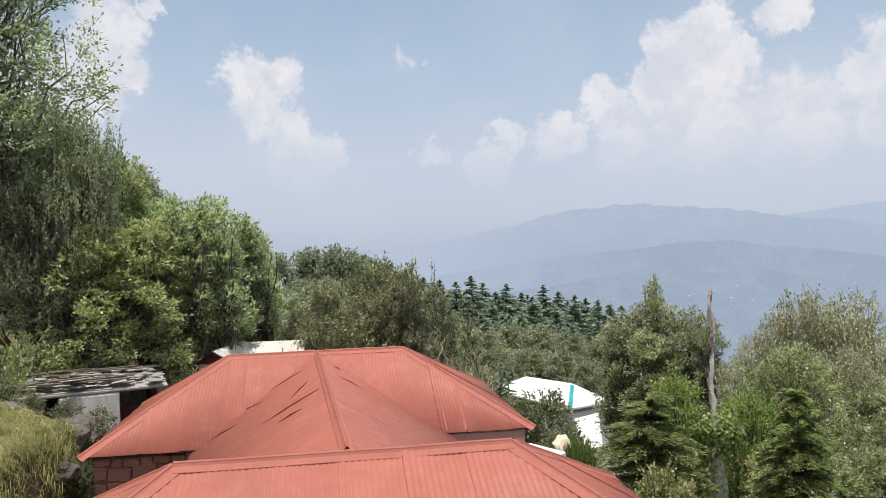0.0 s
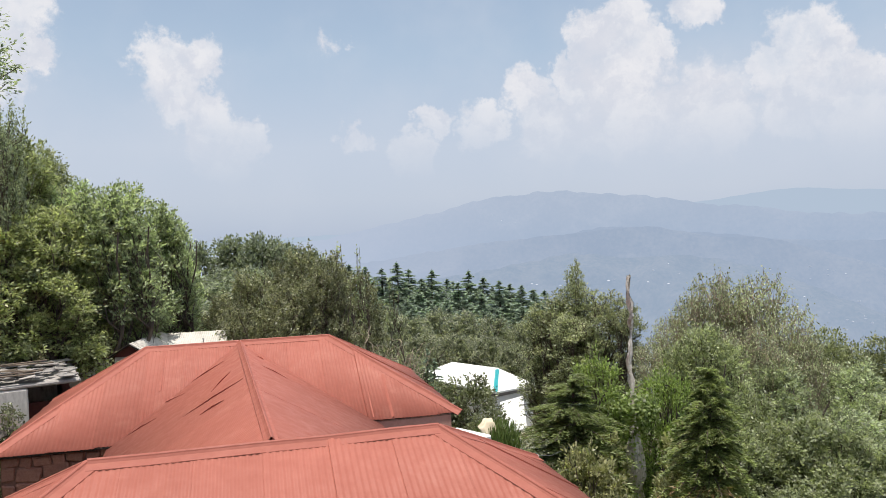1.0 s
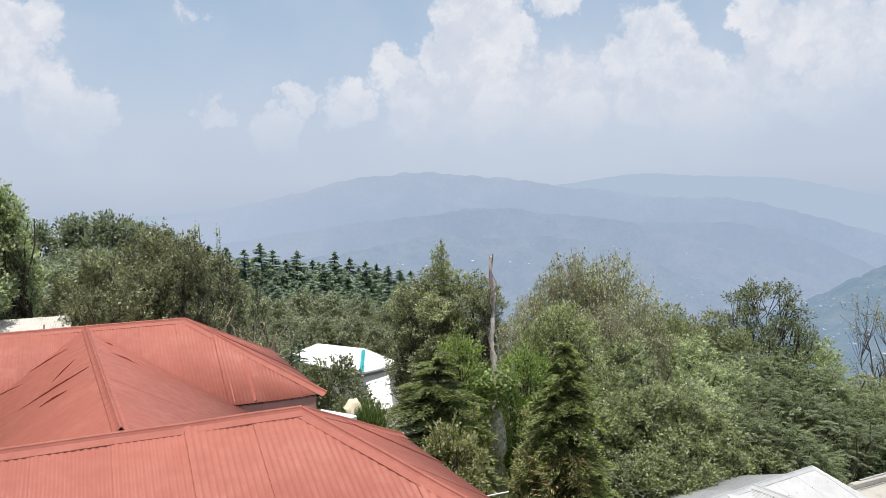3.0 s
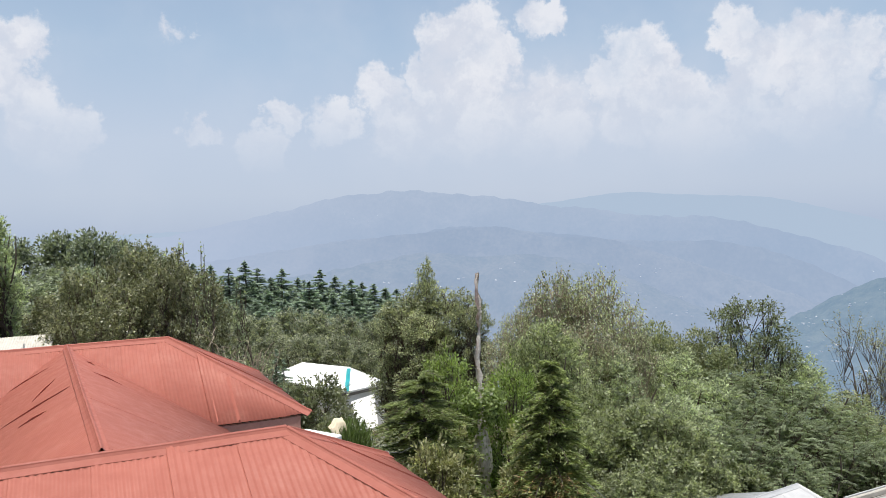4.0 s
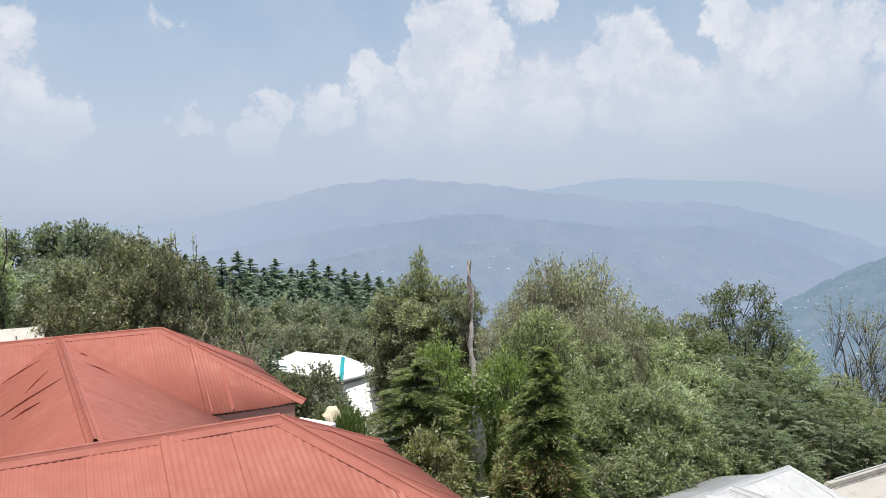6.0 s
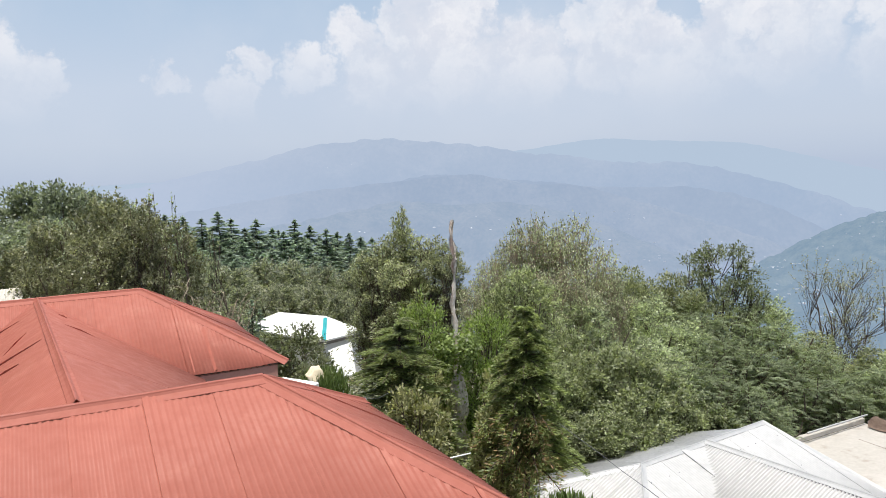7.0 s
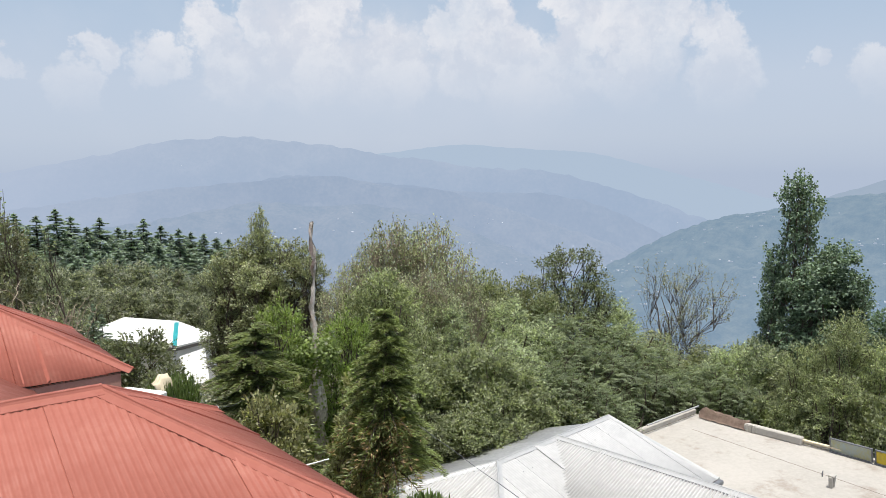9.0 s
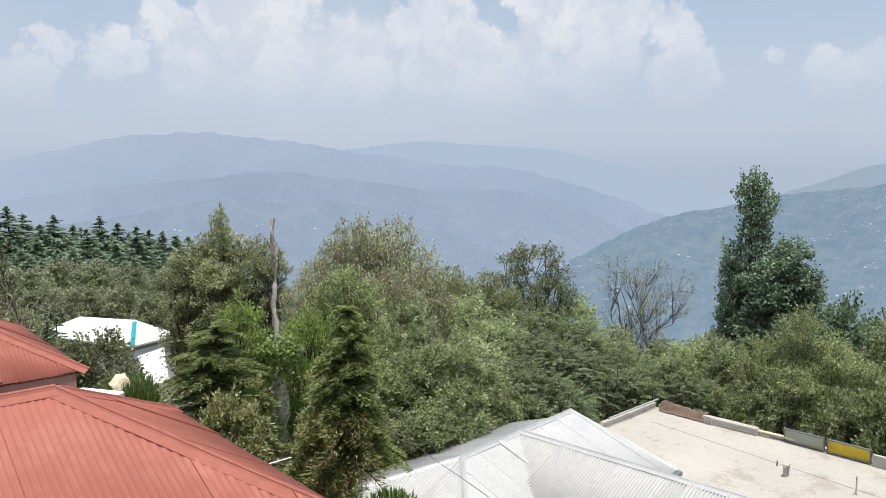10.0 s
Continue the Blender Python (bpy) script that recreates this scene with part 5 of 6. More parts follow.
    # middle distance, ahead and to the right
    place_trees(make_tree("field_shrub", "pale green shrub on the open slope", 4.3, 3.7, L_SCRUB, 30, lobes=40, lobe=0.26, crown_base=0.02, stems=4, category="shrub", flat=1.0,
                          sprays=900, per=12, spread=0.2, leaf=0.14),
                [(2.6, 43.9, 1.34, 4), (5.2, 51.7, 0.79, 4.5), (6.9, 49.5, 0.80, 4.5), (9.1, 51.2, 0.16, 4.5), (10.2, 46.9, 0.27, 4), (3.1, 41.9, 0.41, 3.2), (5.5, 44.7, -0.04, 3.6), (7.7, 45.4, -0.36, 3.6), (9.0, 43.1, -0.57, 3.4), (1.4, 48.0, 1.47, 4), (0.2, 40.0, 1.68, 3.2), (12.0, 48.5, 0.03, 4), (12.7, 44.2, 0.21, 4), (1.9, 36.0, 0.43, 2.6), (10.7, 40.6, -0.54, 3)], 4.3, 3.7, 20)
    place_trees(make_tree("alder_tree", "olive-brown leafy tree with upright twigs in the thicket", 9.2, 2.3, L_ALDER, 31, lobes=34, lobe=0.3, crown_base=0.2, shape="round", stems=3, flat=1.2, twigs=7, fine=0.006, thick=0.014,
                          sprays=820, per=13, spread=0.2, leaf=0.11, aspect=0.55),
                polar((15.2, 30.0, -4.9, 2.6), (17.4, 30.5, -4.5, 2.6), (19.2, 29.5, -5.1, 2.5), (13.7, 30.5, -6.0, 2.0), (16.4, 30.2, -2.6, 1.3), (20.4, 28.5, -6.0, 1.6), (16.2, 28.6, -6.6, 2.4)), 9.2, 2.3, 7)
    place_trees(make_tree("thicket_tree", "rounded leafy tree in the thicket", 6.5, 3.4, L_MID, 32, lobes=40, lobe=0.3, crown_base=0.1, stems=2, flat=1.0, sprays=1300, per=15, spread=0.19, leaf=0.115, aspect=0.55),
                polar((34.4, 30, -8.0, 2.8), (36.5, 31.5, -8.4, 3.2), (33.0, 29, -9.0, 2.6), (38.8, 31, -9.4, 3.0), (47.0, 33, -12.4, 3.6), (51.4, 34, -13.2, 4.0), (54.4, 33, -12.2, 3.6), (66.5, 29, -11.0, 3.6), (57.0, 28.5, -14.0, 3.0)), 6.5, 3.4, 8)
    place_trees(make_tree("thicket_tree", "deep green leafy tree in the thicket", 6.5, 3.4, L_DEEP, 42, lobes=40, lobe=0.3, crown_base=0.1, stems=2, flat=1.0, sprays=1300, per=15, spread=0.19, leaf=0.115, aspect=0.55),
                polar((35.6, 27.5, -10.2, 3.2), (38.2, 26.0, -12.0, 3.2), (36.2, 24.0, -13.2, 2.8), (44.2, 32.5, -10.2, 3.4), (53.0, 30.0, -13.0, 3.2), (55.4, 29.5, -12.6, 3.2), (37.0, 22.0, -15.0, 2.6), (31.0, 24.5, -10.4, 2.8)), 6.5, 3.4, 28)
    place_trees(make_tree("locust_tree", "green locust tree with feathered leaves in the thicket", 5.0, 3.2, L_LOCUST, 33, lobes=40, lobe=0.3, crown_base=0.08, stems=2, flat=0.8, sprays=1050, per=20, spread=0.2, leaf=0.085, aspect=0.42, style="frond"),
                polar((40.0, 28.5, -10.6, 3.2), (42.3, 28.0, -11.0, 3.4), (44.8, 28.5, -11.3, 3.2), (47.0, 28.5, -12.6, 3.0), (49.6, 29.0, -14.4, 3.2), (51.8, 28.5, -13.6, 3.0), (40.6, 25.0, -12.6, 3.0), (43.2, 24.6, -13.2, 3.0),
                      (45.6, 25.5, -13.8, 2.8), (48.2, 26.8, -14.6, 2.6), (39.2, 22.6, -14.6, 2.6), (41.6, 22.0, -15.4, 2.6), (43.6, 22.5, -16.4, 2.4), (50.6, 27.0, -15.6, 2.6), (53.4, 27.0, -15.2, 2.8), (38.6, 30.5, -9.8, 2.6), (65.6, 26.5, -13.6, 2.8)), 5.0, 3.2, 9)
    place_trees(make_tree("leafy_shrub", "dense green shrub with small pale-backed leaves", 3.6, 2.6, L_SHRUB, 34, lobes=36, lobe=0.3, crown_base=0.04, stems=3, category="shrub", flat=0.93, sprays=1100, per=14, spread=0.16, leaf=0.1, aspect=0.62),
                polar((33.8, 20.5, -13.6, 2.8), (31.4, 20.3, -14.4, 2.5), (35.8, 21.0, -14.8, 2.4), (29.4, 19.8, -16.0, 2.0), (32.8, 18.6, -18.4, 2.0), (30.8, 18.4, -19.2, 1.6), (34.8, 19.4, -17.0, 2.2), (27.6, 19.6, -14.6, 2.0), (37.4, 20.4, -17.0, 2.2),
                      (40.0, 21.2, -17.6, 2.2), (63.0, 25.0, -15.4, 2.6), (67.0, 25.0, -14.6, 2.8), (25.4, 18.4, -15.4, 1.8), (55.6, 26.6, -16.4, 2.4), (29.0, 22.5, -12.2, 2.2)), 3.6, 2.6, 10)
    place_trees(make_tree("willow_shrub", "tall silvery olive shrub with pale thin stems", 6.4, 2.9, L_WILLOW, 35, bark=TWIG, lobes=44, lobe=0.32, crown_base=0.12, shape="round", stems=7, thick=0.012, twigs=14, fine=0.007, category="shrub", flat=1.1,
                          sprays=620, per=12, spread=0.25, leaf=0.1, aspect=0.6, style="hang"),
                polar((26.5, 27.5, -3.7, 2.5), (29.7, 27.5, -3.85, 2.5), (28.1, 28.5, -4.5, 2.4), (24.9, 28.5, -5.4, 1.9), (31.6, 27.0, -6.0, 2.3), (23.3, 28.0, -6.9, 1.7), (33.0, 26.5, -8.0, 1.9), (29.0, 25.5, -7.6, 2.3), (26.8, 25.0, -8.0, 2.0), (31.0, 25.0, -9.0, 2.0), (22.2, 26.0, -9.0, 1.7)), 6.4, 2.9, 11)
    place_trees(make_tree("yellow_green_tree", "yellow-green leafy bush in front of the silvery shrub", 5.0, 2.2, L_YELLOW, 41, lobes=34, lobe=0.3, crown_base=0.1, stems=3, flat=1.1, sprays=900, per=13, spread=0.17, leaf=0.1, aspect=0.55),
                polar((25.6, 21.0, -7.6, 2.1), (27.2, 21.4, -8.9, 1.7), (24.0, 20.6, -9.0, 1.6)), 5.0, 2.2, 41)
    place_trees(make_tree("compound_leaf_tree", "dark tree with open spreading branches above the thicket", 8.3, 3.4, L_LACY, 36, bark=DARK_BARK, lobes=24, lobe=0.27, crown_base=0.58, shape="round", stems=3, thick=0.013, flat=0.6, fine=0.008, twigs=6,
                          sprays=330, per=15, spread=0.22, leaf=0.13, aspect=0.42, inner=0.3, lean=0.08),
                polar((40.5, 33.0, -5.6, 3.6), (42.4, 32.0, -8.3, 3.0)), 8.3, 3.4, 12)
    place_trees(make_tree("dying_tree", "nearly bare tree with grey limbs and few leaves", 10.3, 3.9, L_PALE, 37, bark=BARK, lobes=22, lobe=0.26, crown_base=0.5, shape="vase", stems=2, lean=0.1, thick=0.013, twigs=22, fine=0.004, flat=1.2,
                          sprays=620, per=12, spread=0.24, leaf=0.075, aspect=0.5, style="rod", bare=0.2),
                polar((49.4, 36, -7.1, 4.2)), 10.3, 3.9, 13)
    place_trees(make_tree("poplar_tree", "tall poplar with glossy dark green leaves", 11.4, 2.8, L_POPLAR, 38, lobes=70, lobe=0.32, crown_base=0.2, shape="column", aspect=0.9, thick=0.012, flat=1.0, twigs=3,
                          sprays=1500, per=12, spread=0.17, leaf=0.1, style="hang"),
                polar((57.0, 32, -0.1, 2.6), (59.3, 31.5, -4.9, 3.2), (58.0, 31, -6.2, 3.2), (55.7, 32, -6.3, 1.7), (60.8, 31, -6.9, 2.2)), 11.4, 2.8, 14)
    place_trees(make_tree("yellowing_tree", "yellow-green bushy tree below the poplar", 6.8, 2.9, L_YELLOW, 39, lobes=44, lobe=0.28, crown_base=0.05, stems=3, flat=1.2, sprays=1400, per=14, spread=0.18, leaf=0.09, aspect=0.5),
                polar((60.4, 26.6, -9.9, 2.5), (62.4, 26.6, -11.6, 2.5), (58.2, 26.8, -12.2, 2.3), (64.2, 26.6, -13.0, 2.4), (60.0, 25.8, -13.8, 2.8)), 6.8, 2.9, 15)
    place_trees(make_tree("leafy_tree", "dark rounded tree beyond the terrace", 8.8, 3.1, L_POPLAR, 40, lobes=34, lobe=0.3, crown_base=0.08, flat=1.2, sprays=800, per=13, spread=0.22, leaf=0.15, aspect=0.7),
                polar((63.2, 34, -8.9, 2.6), (65.2, 33, -10.0, 3.0), (67.5, 34, -9.4, 3.4)), 8.8, 3.1, 16)
    # beside the red roof
    place_trees(make_pine("cedar_tree", "young cedar with drooping olive-green fronds", 4.5, 2.0, 51, L_CEDAR, whorls=32, per=7, tufts=14, needles=15, needle=0.11, droop=0.35, thick=0.014, base=0.16, blade=0.17, taper=0.42, brown=0.06, side=0.2, curl=0.55, small=0.3),
                [(3.75, 13.0, 3.7, 2.9)], 4.5, 2.0, 17)
    place_trees(make_pine("cedar_tree", "young cedar with browning fronds above a bare stem", 4.5, 2.0, 55, L_CEDAR, whorls=32, per=7, tufts=14, needles=15, needle=0.11, droop=0.35, thick=0.013, base=0.42, blade=0.17, taper=0.6, brown=0.32, side=0.2, curl=0.55, small=0.3),
                [(5.5, 11.2, 4.1, 2.2)], 4.5, 2.0, 27)
    place_trees(make_tree("vine_thicket", "bright green creeper growing up behind the dead trunk", 3.1, 1.4, L_VINE, 52, lobes=30, lobe=0.3, crown_base=0.03, stems=3, category="creeper", flat=1.0, sprays=620, per=13, spread=0.13, leaf=0.075, aspect=0.5),
                [(4.7, 14.5, 3.75, 1.2), (6.1, 14.3, 3.39, 1.2), (6.35, 13.8, 2.45, 1.3), (4.6, 14.8, 2.46, 1.2), (5.4, 15.2, 2.6, 1.6), (6.4, 13.4, 1.6, 1.0)], 3.1, 1.4, 18)
    place_trees(make_tree("round_bush", "dark leafy bush between the houses", 2.3, 1.6, L_DARK, 53, lobes=30, lobe=0.3, crown_base=0.02, stems=3, category="bush", flat=1.1, sprays=560, per=13, spread=0.13, leaf=0.09, aspect=0.5),
                [(2.83, 20.4, 2.2, 2.0), (2.9, 18.2, 1.75, 1.2), (2.1, 20.9, 1.95, 1.6), (4.6, 16.2, 1.4, 2.0), (6.6, 15.6, 0.9, 2.0)], 2.3, 1.6, 19)
    place_trees(make_tree("bramble_bush", "green and brown bramble bush under the cedars", 2.6, 1.3, L_BRAMBLE, 57, lobes=26, lobe=0.32, crown_base=0.1, stems=3, category="bush", flat=1.1, sprays=420, per=12, spread=0.13, leaf=0.085, aspect=0.55),
                polar((17.8, 13.9, -15.2, 1.1), (24.4, 13.6, -15.0, 1.1), (24.8, 12.9, -17.2, 1.1), (17.4, 12.7, -17.6, 1.1), (23.6, 12.4, -19.4, 1.0), (18.0, 12.0, -19.8, 1.0), (16.8, 12.2, -17.0, 1.2)), 2.6, 1.3, 57)
    place_trees(make_tree("bank_bush", "small dark bush among the rocks on the bank", 1.3, 1.0, L_DARK, 56, lobes=16, lobe=0.34, crown_base=0.05, stems=3, category="bush", flat=1.1, sprays=220, per=11, spread=0.1, leaf=0.075),
                [(-7.85, 16.6, 2.75, 0.8), (-8.9, 17.2, 3.05, 0.9), (-8.2, 17.4, 2.8, 0.8), (-9.7, 17.0, 3.35, 0.6), (-7.7, 15.6, 2.1, 0.6), (-10.3, 17.0, 3.6, 0.7), (-7.7, 14.4, 1.5, 0.6), (-7.6, 13.0, 1.2, 0.7)], 1.3, 1.0, 23)
    place_trees(make_tree("slope_bush", "sunlit yellow-green bush on the slope behind the hut", 1.8, 1.6, L_YELLOW, 58, lobes=22, lobe=0.32, crown_base=0.04, stems=3, category="bush", flat=1.0, sprays=360, per=12, spread=0.12, leaf=0.08),
                polar((-31.8, 22.6, -4.9, 1.6), (-33.4, 22.2, -5.2, 1.7), (-29.8, 24.4, -5.2, 1.5), (-28.2, 24.8, -5.8, 1.4), (-34.6, 21.4, -6.4, 1.5)), 1.8, 1.6, 58)
    place_trees(make_pine("small_fir", "small dark fir below the red roof", 4.0, 1.8, 54, L_PINE, whorls=14, per=7, tufts=7, needles=9, needle=0.28, droop=0.1, blade=0.2),
                [(2.2, 23.9, 2.27, 1.3), (2.0, 24.4, 2.52, 1.2)], 4.0, 1.8, 20)


plant_all()


def dead_trunk():
    """Tall pollarded trunk, bare and pale, with ivy round its lower part."""
    rng = np.random.default_rng(61)
    ob = thing("dead_tree", pose(5.3, 14.05, float(ground(5.3, 14.05))), "tall dead pale trunk wrapped in ivy below", "dead tree")
    h = 5.45 - float(ground(5.3, 14.05))
    path = np.array([(0.04, 0, -0.3), (0.04, 0, 0.22 * h), (0.02, 0, 0.4 * h), (0.0, 0, 0.55 * h), (-0.04, 0, 0.66 * h), (-0.03, 0, 0.74 * h), (-0.02, 0.02, 0.86 * h), (-0.05, 0, 0.95 * h), (-0.03, 0, h)])
    fine = np.linspace(-0.3, h, 34)
    radius = np.interp(fine, path[:, 2], [0.19, 0.18, 0.17, 0.08, 0.068, 0.054, 0.05, 0.05, 0.035]) * (1 + 0.3 * rng.normal(0, 1, 34))
    path = np.stack([np.interp(fine, path[:, 2], path[:, 0]) + 0.012 * rng.normal(0, 1, 34), 0.012 * rng.normal(0, 1, 34), fine], -1)
    wood = [tube(path, np.clip(0.88 * radius, 0.018, 0.2), 10)]
    for k in range(26):
        t = rng.uniform(0.45, 0.9)
        p = np.array([np.interp(t * h, path[:, 2], path[:, i]) for i in range(3)])
        a = rng.uniform(0, 6.28)
        ln = rng.uniform(0.04, 0.09)
        wood.append(tube([p, p + np.array((math.cos(a), math.sin(a), 0.7)) * ln], [0.035, 0.014], 5))
    v, f = joined(wood)
    v += rng.normal(0, 0.014, v.shape)
    mesh_ob("trunk", v, f, PALE_BARK, ob, smooth=True)
    n = 4200
    z = h * np.where(rng.random(n) < 0.5, rng.normal(0.55, 0.028, n), 0.02 + 0.55 * rng.random(n))
    a = rng.uniform(0, 6.28, n)
    r = 0.15 + 0.32 * rng.random(n) * np.exp(-((z / h - 0.55) / 0.05) ** 2) + 0.14 * rng.random(n)
    cx = np.interp(z, path[:, 2], path[:, 0])
    d = np.stack([np.cos(a), np.sin(a), 0 * a + 0.2], -1)
    keep = (rng.random(n) < np.where(z / h > 0.46, 1.0, 0.45))
    v, f = leaf_cards((np.stack([cx, 0 * cx, z], -1) + d * r[:, None])[keep], d[keep], 0.075, rng, 0.7)
    mesh_ob("ivy", v, f, L_VINE, ob, "dark green ivy leaves")


dead_trunk()


def dry_brush():
    """Tangle of bare branches behind the red roof."""
    rng = np.random.default_rng(62)
    g = float(ground(0.9, 24.0))
    ob = thing("dry_bush", pose(0.9, 24.0, g), "tangled dry bush of bare pale branches", "bush")
    wood = []
    for k in range(60):
        a = rng.uniform(0, 6.28)
        q = np.array((math.cos(a) * rng.uniform(0.3, 1.3), math.sin(a) * rng.uniform(0.3, 1.0), (2.9 - g) * rng.uniform(0.55, 1.0)))
        path = crooked((q[0] * 0.1, q[1] * 0.1, -0.1), q, rng, 0.16, 6)
        wood.append(tube(path, np.linspace(0.034, 0.013, 6), 5))
        for _ in range(3):
            s = path[rng.integers(2, 6)]
            wood.append(tube(crooked(s, s + rng.normal(0, 0.3, 3), rng, 0.2, 4), np.linspace(0.014, 0.008, 4), 4))
    v, f = joined(wood)
    mesh_ob("brushwood", v, f, TWIG, ob, smooth=True)
    n = 500
    a, rr = rng.uniform(0, 6.28, n), rng.random(n) ** 0.5
    pts = np.stack([np.cos(a) * rr * 1.3, np.sin(a) * rr, (2.8 - g) * rng.uniform(0.2, 0.95, n)], -1)
    v, f = leaf_cards(pts, np.stack([np.cos(a), np.sin(a), 0 * a], -1), 0.1, rng)
    mesh_ob("foliage", v, f, L_YELLOW, ob)


dry_brush()


def hedge():
    """Clipped upright conifer bushes below the eave."""
    for x, y, tip, w, seed, lab in ((4.72, 8.35, 1.97, 1.0, 63, "clipped bright green cypress bush below the eave"), (2.5, 14.2, 2.6, 1.25, 64, "small clipped bush with a cream cloth thrown over it")):
        rng = np.random.default_rng(seed)
        g = float(ground(x, y))
        h = tip - g
        ob = thing("cypress_bush", pose(x, y, g), lab, "bush", "clipped bushes")
        v, f = tube([(0, 0, -0.2), (0, 0, h * 0.6)], [0.05, 0.02], 6)
        mesh_ob("stem", v, f, BARK, ob)
        n = 6500
        a = rng.uniform(0, 6.28, n)
        z = h * rng.uniform(0.15, 0.98, n)
        r = w / 2 * np.sqrt(np.clip(1 - ((z / h - 0.55) / 0.52) ** 4, 0.02, 1)) * (0.75 + 0.25 * rng.random(n)) * np.sqrt(rng.uniform(0.25, 1, n))
        pts = np.stack([np.cos(a) * r, np.sin(a) * r, z], -1)
        out = np.stack([np.cos(a) * 0.25, np.sin(a) * 0.25, 1.6 + 0 * a], -1)
        nrm = np.stack([np.cos(a), np.sin(a), 0 * a], -1) + rng.normal(0, 0.5, (n, 3))
        nrm /= np.linalg.norm(nrm, axis=1)[:, None]
        tipv = out / np.linalg.norm(out, axis=1)[:, None] + rng.normal(0, 0.15, (n, 3))
        side = np.cross(nrm, tipv)
        s = rng.uniform(0.09, 0.16, n)[:, None]
        v = np.stack([pts - tipv * s * 0.5, pts + side * s * 0.1, pts + tipv * s * 0.6, pts - side * s * 0.1], 1).reshape(-1, 3)
        mesh_ob("foliage", v, np.arange(4 * n).reshape(n, 4), L_HEDGE, ob)


hedge()


def cloth():
    """A rag thrown over the clipped bush, one corner hanging."""
    v, f = [], []
    rng = random.Random(4)
    for i in range(15):
        for j in range(11):
            s, t = i / 14 - 0.5, j / 10 - 0.5
            lift = 0.02 * math.sin(9 * s + 4 * t) + 0.016 * math.sin(13 * t - 5 * s)
            v.append((s * 0.36 + 0.05 * t, t * 0.28 + 0.05 * math.sin(5 * s), lift - 0.55 * max(0.0, -t - 0.1) ** 1.2 - 0.25 * s * s + rng.uniform(-0.004, 0.004)))
    for i in range(14):
        for j in range(10):
            a = i * 11 + j
            f.append((a, a + 1, a + 12, a + 11))
    ob = mesh_ob("cloth", v, f, CREAM, smooth=True)
    ob.modifiers.new("thick", "SOLIDIFY").thickness = 0.006
    ob.matrix_basis = pose(2.26, 14.0, 2.64, 14, -16, 18)
    tagged(ob, "cream cloth spread to dry over a clipped bush", "cloth")


cloth()


def yard_bits():
    ledge = part("white_ledge", box_bm((0.9, 0.3, 2.7), (0, 0, -1.35), 0.02), WHITE, None)
    ledge.matrix_basis = pose(1.85, 13.62, 2.58, 0, 0, -50)
    tagged(ledge, "low white-painted wall between the houses", "wall")
    pipe = thing("drain_pipe", pose(3.25, 10.7, 2.2), "thin white bent pipe sticking out beneath the eave", "pipe")
    v, f = tube([(-0.3, 0.0, -0.42), (0.2, 0.05, -0.46), (0.6, 0.1, -0.44), (1.05, 0.2, -0.46)], [0.014, 0.014, 0.013, 0.012], 7)
    mesh_ob("tube", v, f, WHITE, pipe, smooth=True)
    drop = thing("cable", Matrix.Identity(4), "thin dark cable sagging towards the tin roof", "cable")
    v, f = tube(crooked((6.6, 12.0, 1.55), (7.05, 9.2, 1.0), np.random.default_rng(2), 0.01, 6), [0.007] * 6, 5)
    mesh_ob("wire", v, f, TIN_DARK, drop)
    cable = thing("cable", pose(2.66, 11.45, 2.74), "sagging cable tied to a small white insulator", "cable")
    v, f = tube([(0, 0, 0.0), (0.35, 0.4, -0.14), (0.8, 0.95, -0.2), (1.5, 1.7, -0.1)], [0.004] * 4, 5)
    mesh_ob("wire", v, f, TIN_DARK, cable)
    v, f = tube([(0, 0, -0.06), (0, 0, 0.0), (0, 0, 0.03)], [0.03, 0.035, 0.02], 8)
    mesh_ob("insulator", v, f, WHITE, cable)


yard_bits()


# ---------------------------------------------------------------- ground cover
def scrub():
    rng = np.random.default_rng(70)
    pts, outs, sizes = [], [], []
    n_bush = 900
    for k in range(n_bush):
        az = rng.uniform(-34, 72)
        d = rng.uniform(17, 68) if k % 3 else rng.uniform(28, 60)
        x, y = d * math.sin(radians(az)), d * math.cos(radians(az))
        if x < 4 and y < 26:
            continue
        if 1 < x < 10 and 32.5 < y < 42 or -13 < x < -4 and 31 < y < 38:
            continue
        if 14 < x < 21 and 5 < y < 17:
            continue
        s = rng.uniform(0.6, 1.5)
        n = int(150 * s)
        p = rng.normal(0, 1, (n, 3))
        p /= np.linalg.norm(p, axis=1)[:, None]
        p[:, 2] = np.abs(p[:, 2])
        c = np.array((x, y, float(ground(x, y)) - 0.1))
        pts.append(c + p * s * rng.uniform(0.6, 1.0, n)[:, None] * np.array((1, 1, 0.9)))
        outs.append(p)
    v, f = leaf_cards(np.concatenate(pts), np.concatenate(outs), 0.13, rng, 0.6)
    ob = mesh_ob("scrub", v, f, L_SCRUB)
    tagged(ob, "low green scrub covering the hillside", "scrub", kind="stuff")


scrub()


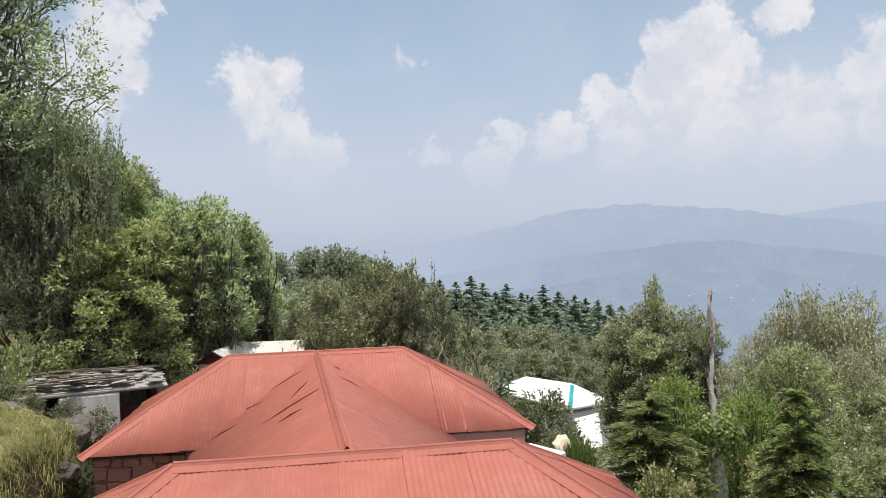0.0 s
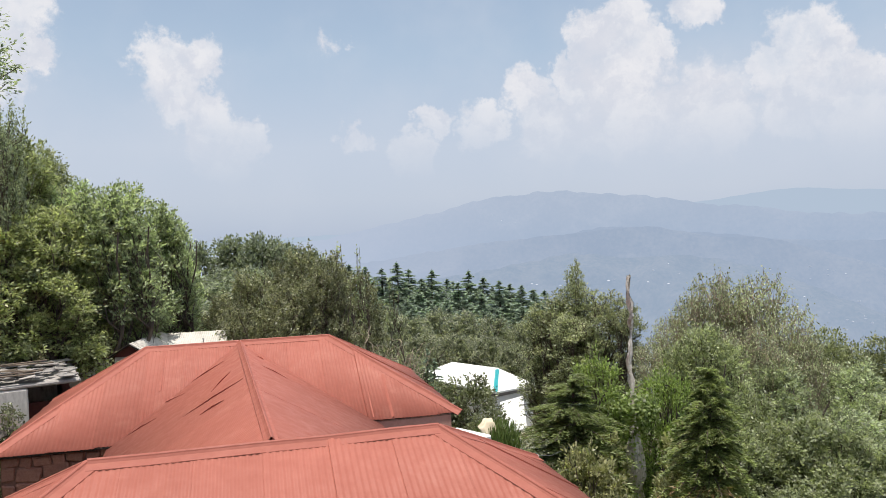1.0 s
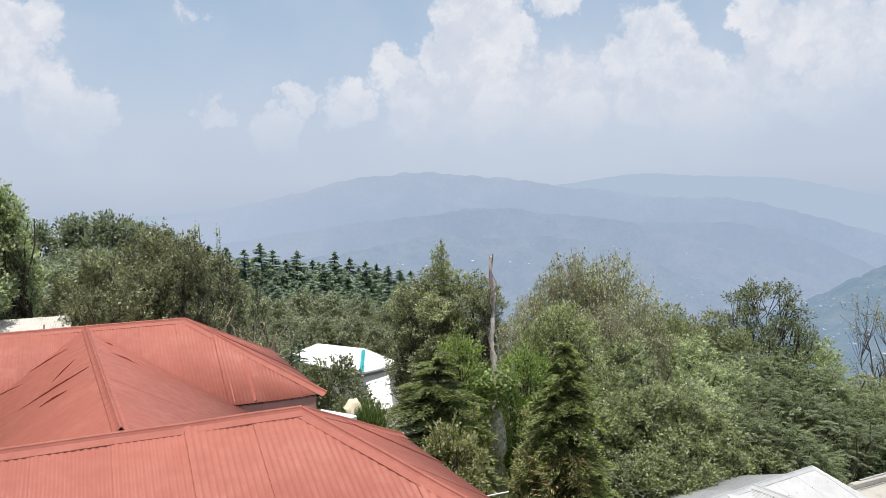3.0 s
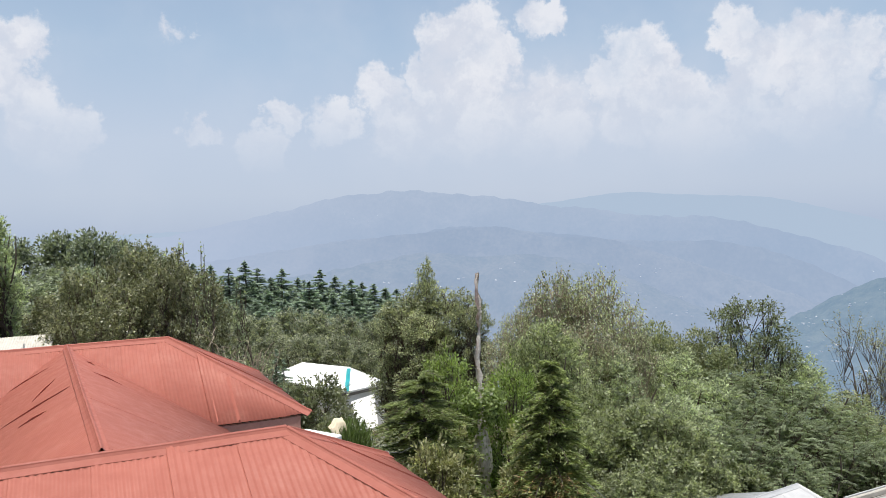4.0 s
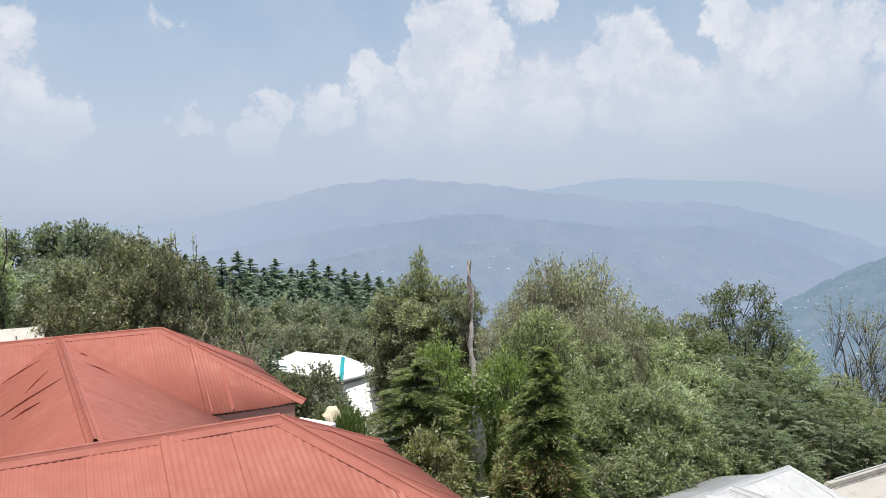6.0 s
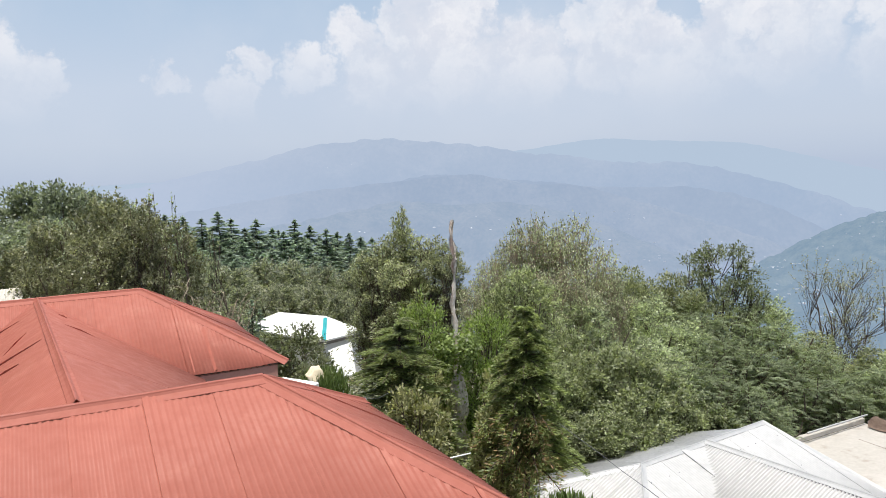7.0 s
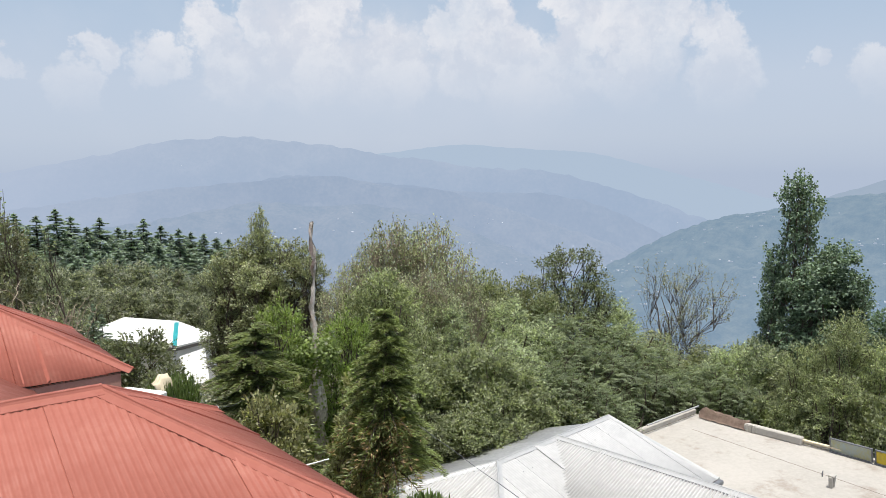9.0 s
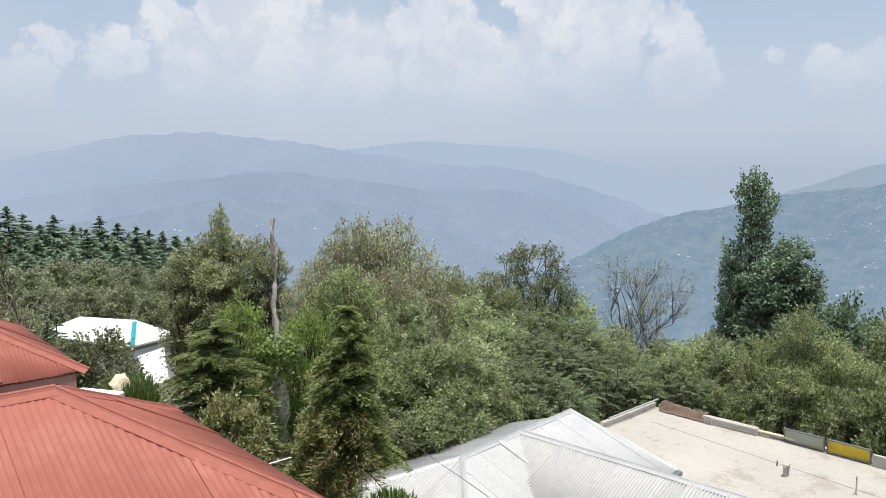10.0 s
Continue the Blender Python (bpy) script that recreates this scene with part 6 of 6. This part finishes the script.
def bank_grass():
    rng = np.random.default_rng(71)
    n = 120000
    x = rng.uniform(-11.5, -7.5, n)
    y = rng.uniform(9.8, 16.2, n)
    dens = np.array([0.7 * noise.noise((a * 0.5, b * 0.5, 3)) + 0.75 * noise.noise((a * 2.3, b * 2.3, 9)) for a, b in zip(x, y)])
    keep = (dens + rng.normal(0, 0.22, n) > 0.15 - 0.34 * (ground(x, y) - 1.4) + 0.5 * np.clip(y - 15.2, 0, 1)) & (ground(x, y) > 0.4) & (rng.random(n) < np.where(x > -8.45, 0.3, 1.0))
    x, y = x[keep], y[keep]
    n = len(x)
    z = ground(x, y) - 0.03
    a = rng.normal(-0.5, 1.3, n)
    ln = rng.uniform(0.15, 0.5, n) * (1 + 0.5 * np.clip(dens[keep], 0, 1))
    lean = rng.uniform(0.3, 1.3, n)
    base = np.stack([x, y, z], -1)
    way = np.stack([np.cos(a), np.sin(a), 0 * a], -1)
    side = np.stack([-np.sin(a), np.cos(a), 0 * a], -1) * 0.006
    mid = base + way * (ln * lean * 0.35)[:, None] + np.array((0, 0, 1)) * (ln * 0.65)[:, None]
    tip = base + way * (ln * lean)[:, None] + np.array((0, 0, 1)) * (ln * (1.05 - 0.75 * lean))[:, None]
    v = np.stack([base - side, base + side, mid + side * 0.8, mid - side * 0.8, tip], 1).reshape(-1, 3)
    k = np.arange(n)[:, None] * 5
    f = np.concatenate([k + np.array([[0, 1, 2]]), k + np.array([[0, 2, 3]]), k + np.array([[3, 2, 4]])])
    ob = mesh_ob("bank_grass", v, f, L_GRASS)
    tagged(ob, "long dry yellow-green grass on the bank", "grass", kind="stuff")
    n = 26000
    x, y = rng.uniform(-19, -8.5, n), rng.uniform(20.5, 34, n)
    keep = np.array([noise.noise((a * 0.35, b * 0.35, 8)) for a, b in zip(x, y)]) > -0.15
    x, y = x[keep], y[keep]
    n = len(x)
    base = np.stack([x, y, ground(x, y) - 0.03], -1)
    a = rng.uniform(0, 6.28, n)
    side = np.stack([-np.sin(a), np.cos(a), 0 * a], -1) * 0.02
    tip = base + np.stack([np.cos(a) * 0.12, np.sin(a) * 0.12, rng.uniform(0.15, 0.5, n)], -1)
    v = np.stack([base - side, base + side, tip], 1).reshape(-1, 3)
    ob = mesh_ob("slope_grass", v, np.arange(3 * n).reshape(n, 3), L_GRASS)
    tagged(ob, "dry pale grass on the slope under the trees", "grass", kind="stuff")
    r = random.Random(9)
    for bx, by, s in ((-8.45, 16.7, 0.66), (-8.55, 16.2, 0.5), (-9.3, 15.9, 0.42), (-9.9, 16.4, 0.5), (-8.05, 15.2, 0.28), (-7.8, 13.6, 0.3), (-9.2, 17.3, 0.45)):
        bm = bmesh.new()
        bmesh.ops.create_icosphere(bm, subdivisions=4, radius=s)
        for vt in bm.verts:
            vt.co *= 1 + 0.45 * noise.noise(vt.co * 1.5 / s + Vector((bx, by, 0))) + 0.2 * abs(noise.noise(vt.co * 3.5 / s + Vector((by, bx, 0)))) + 0.06 * noise.noise(vt.co * 14 / s)
            vt.co.z *= 0.65
        ob = part("boulder", bm, ROCK, None)
        ob.matrix_basis = pose(bx, by, float(ground(bx, by)) - 0.25 * s, 0, 0, r.uniform(0, 360))
        tagged(ob, "grey weathered boulder bedded in the grassy bank", "boulder", "boulders on the bank")


bank_grass()
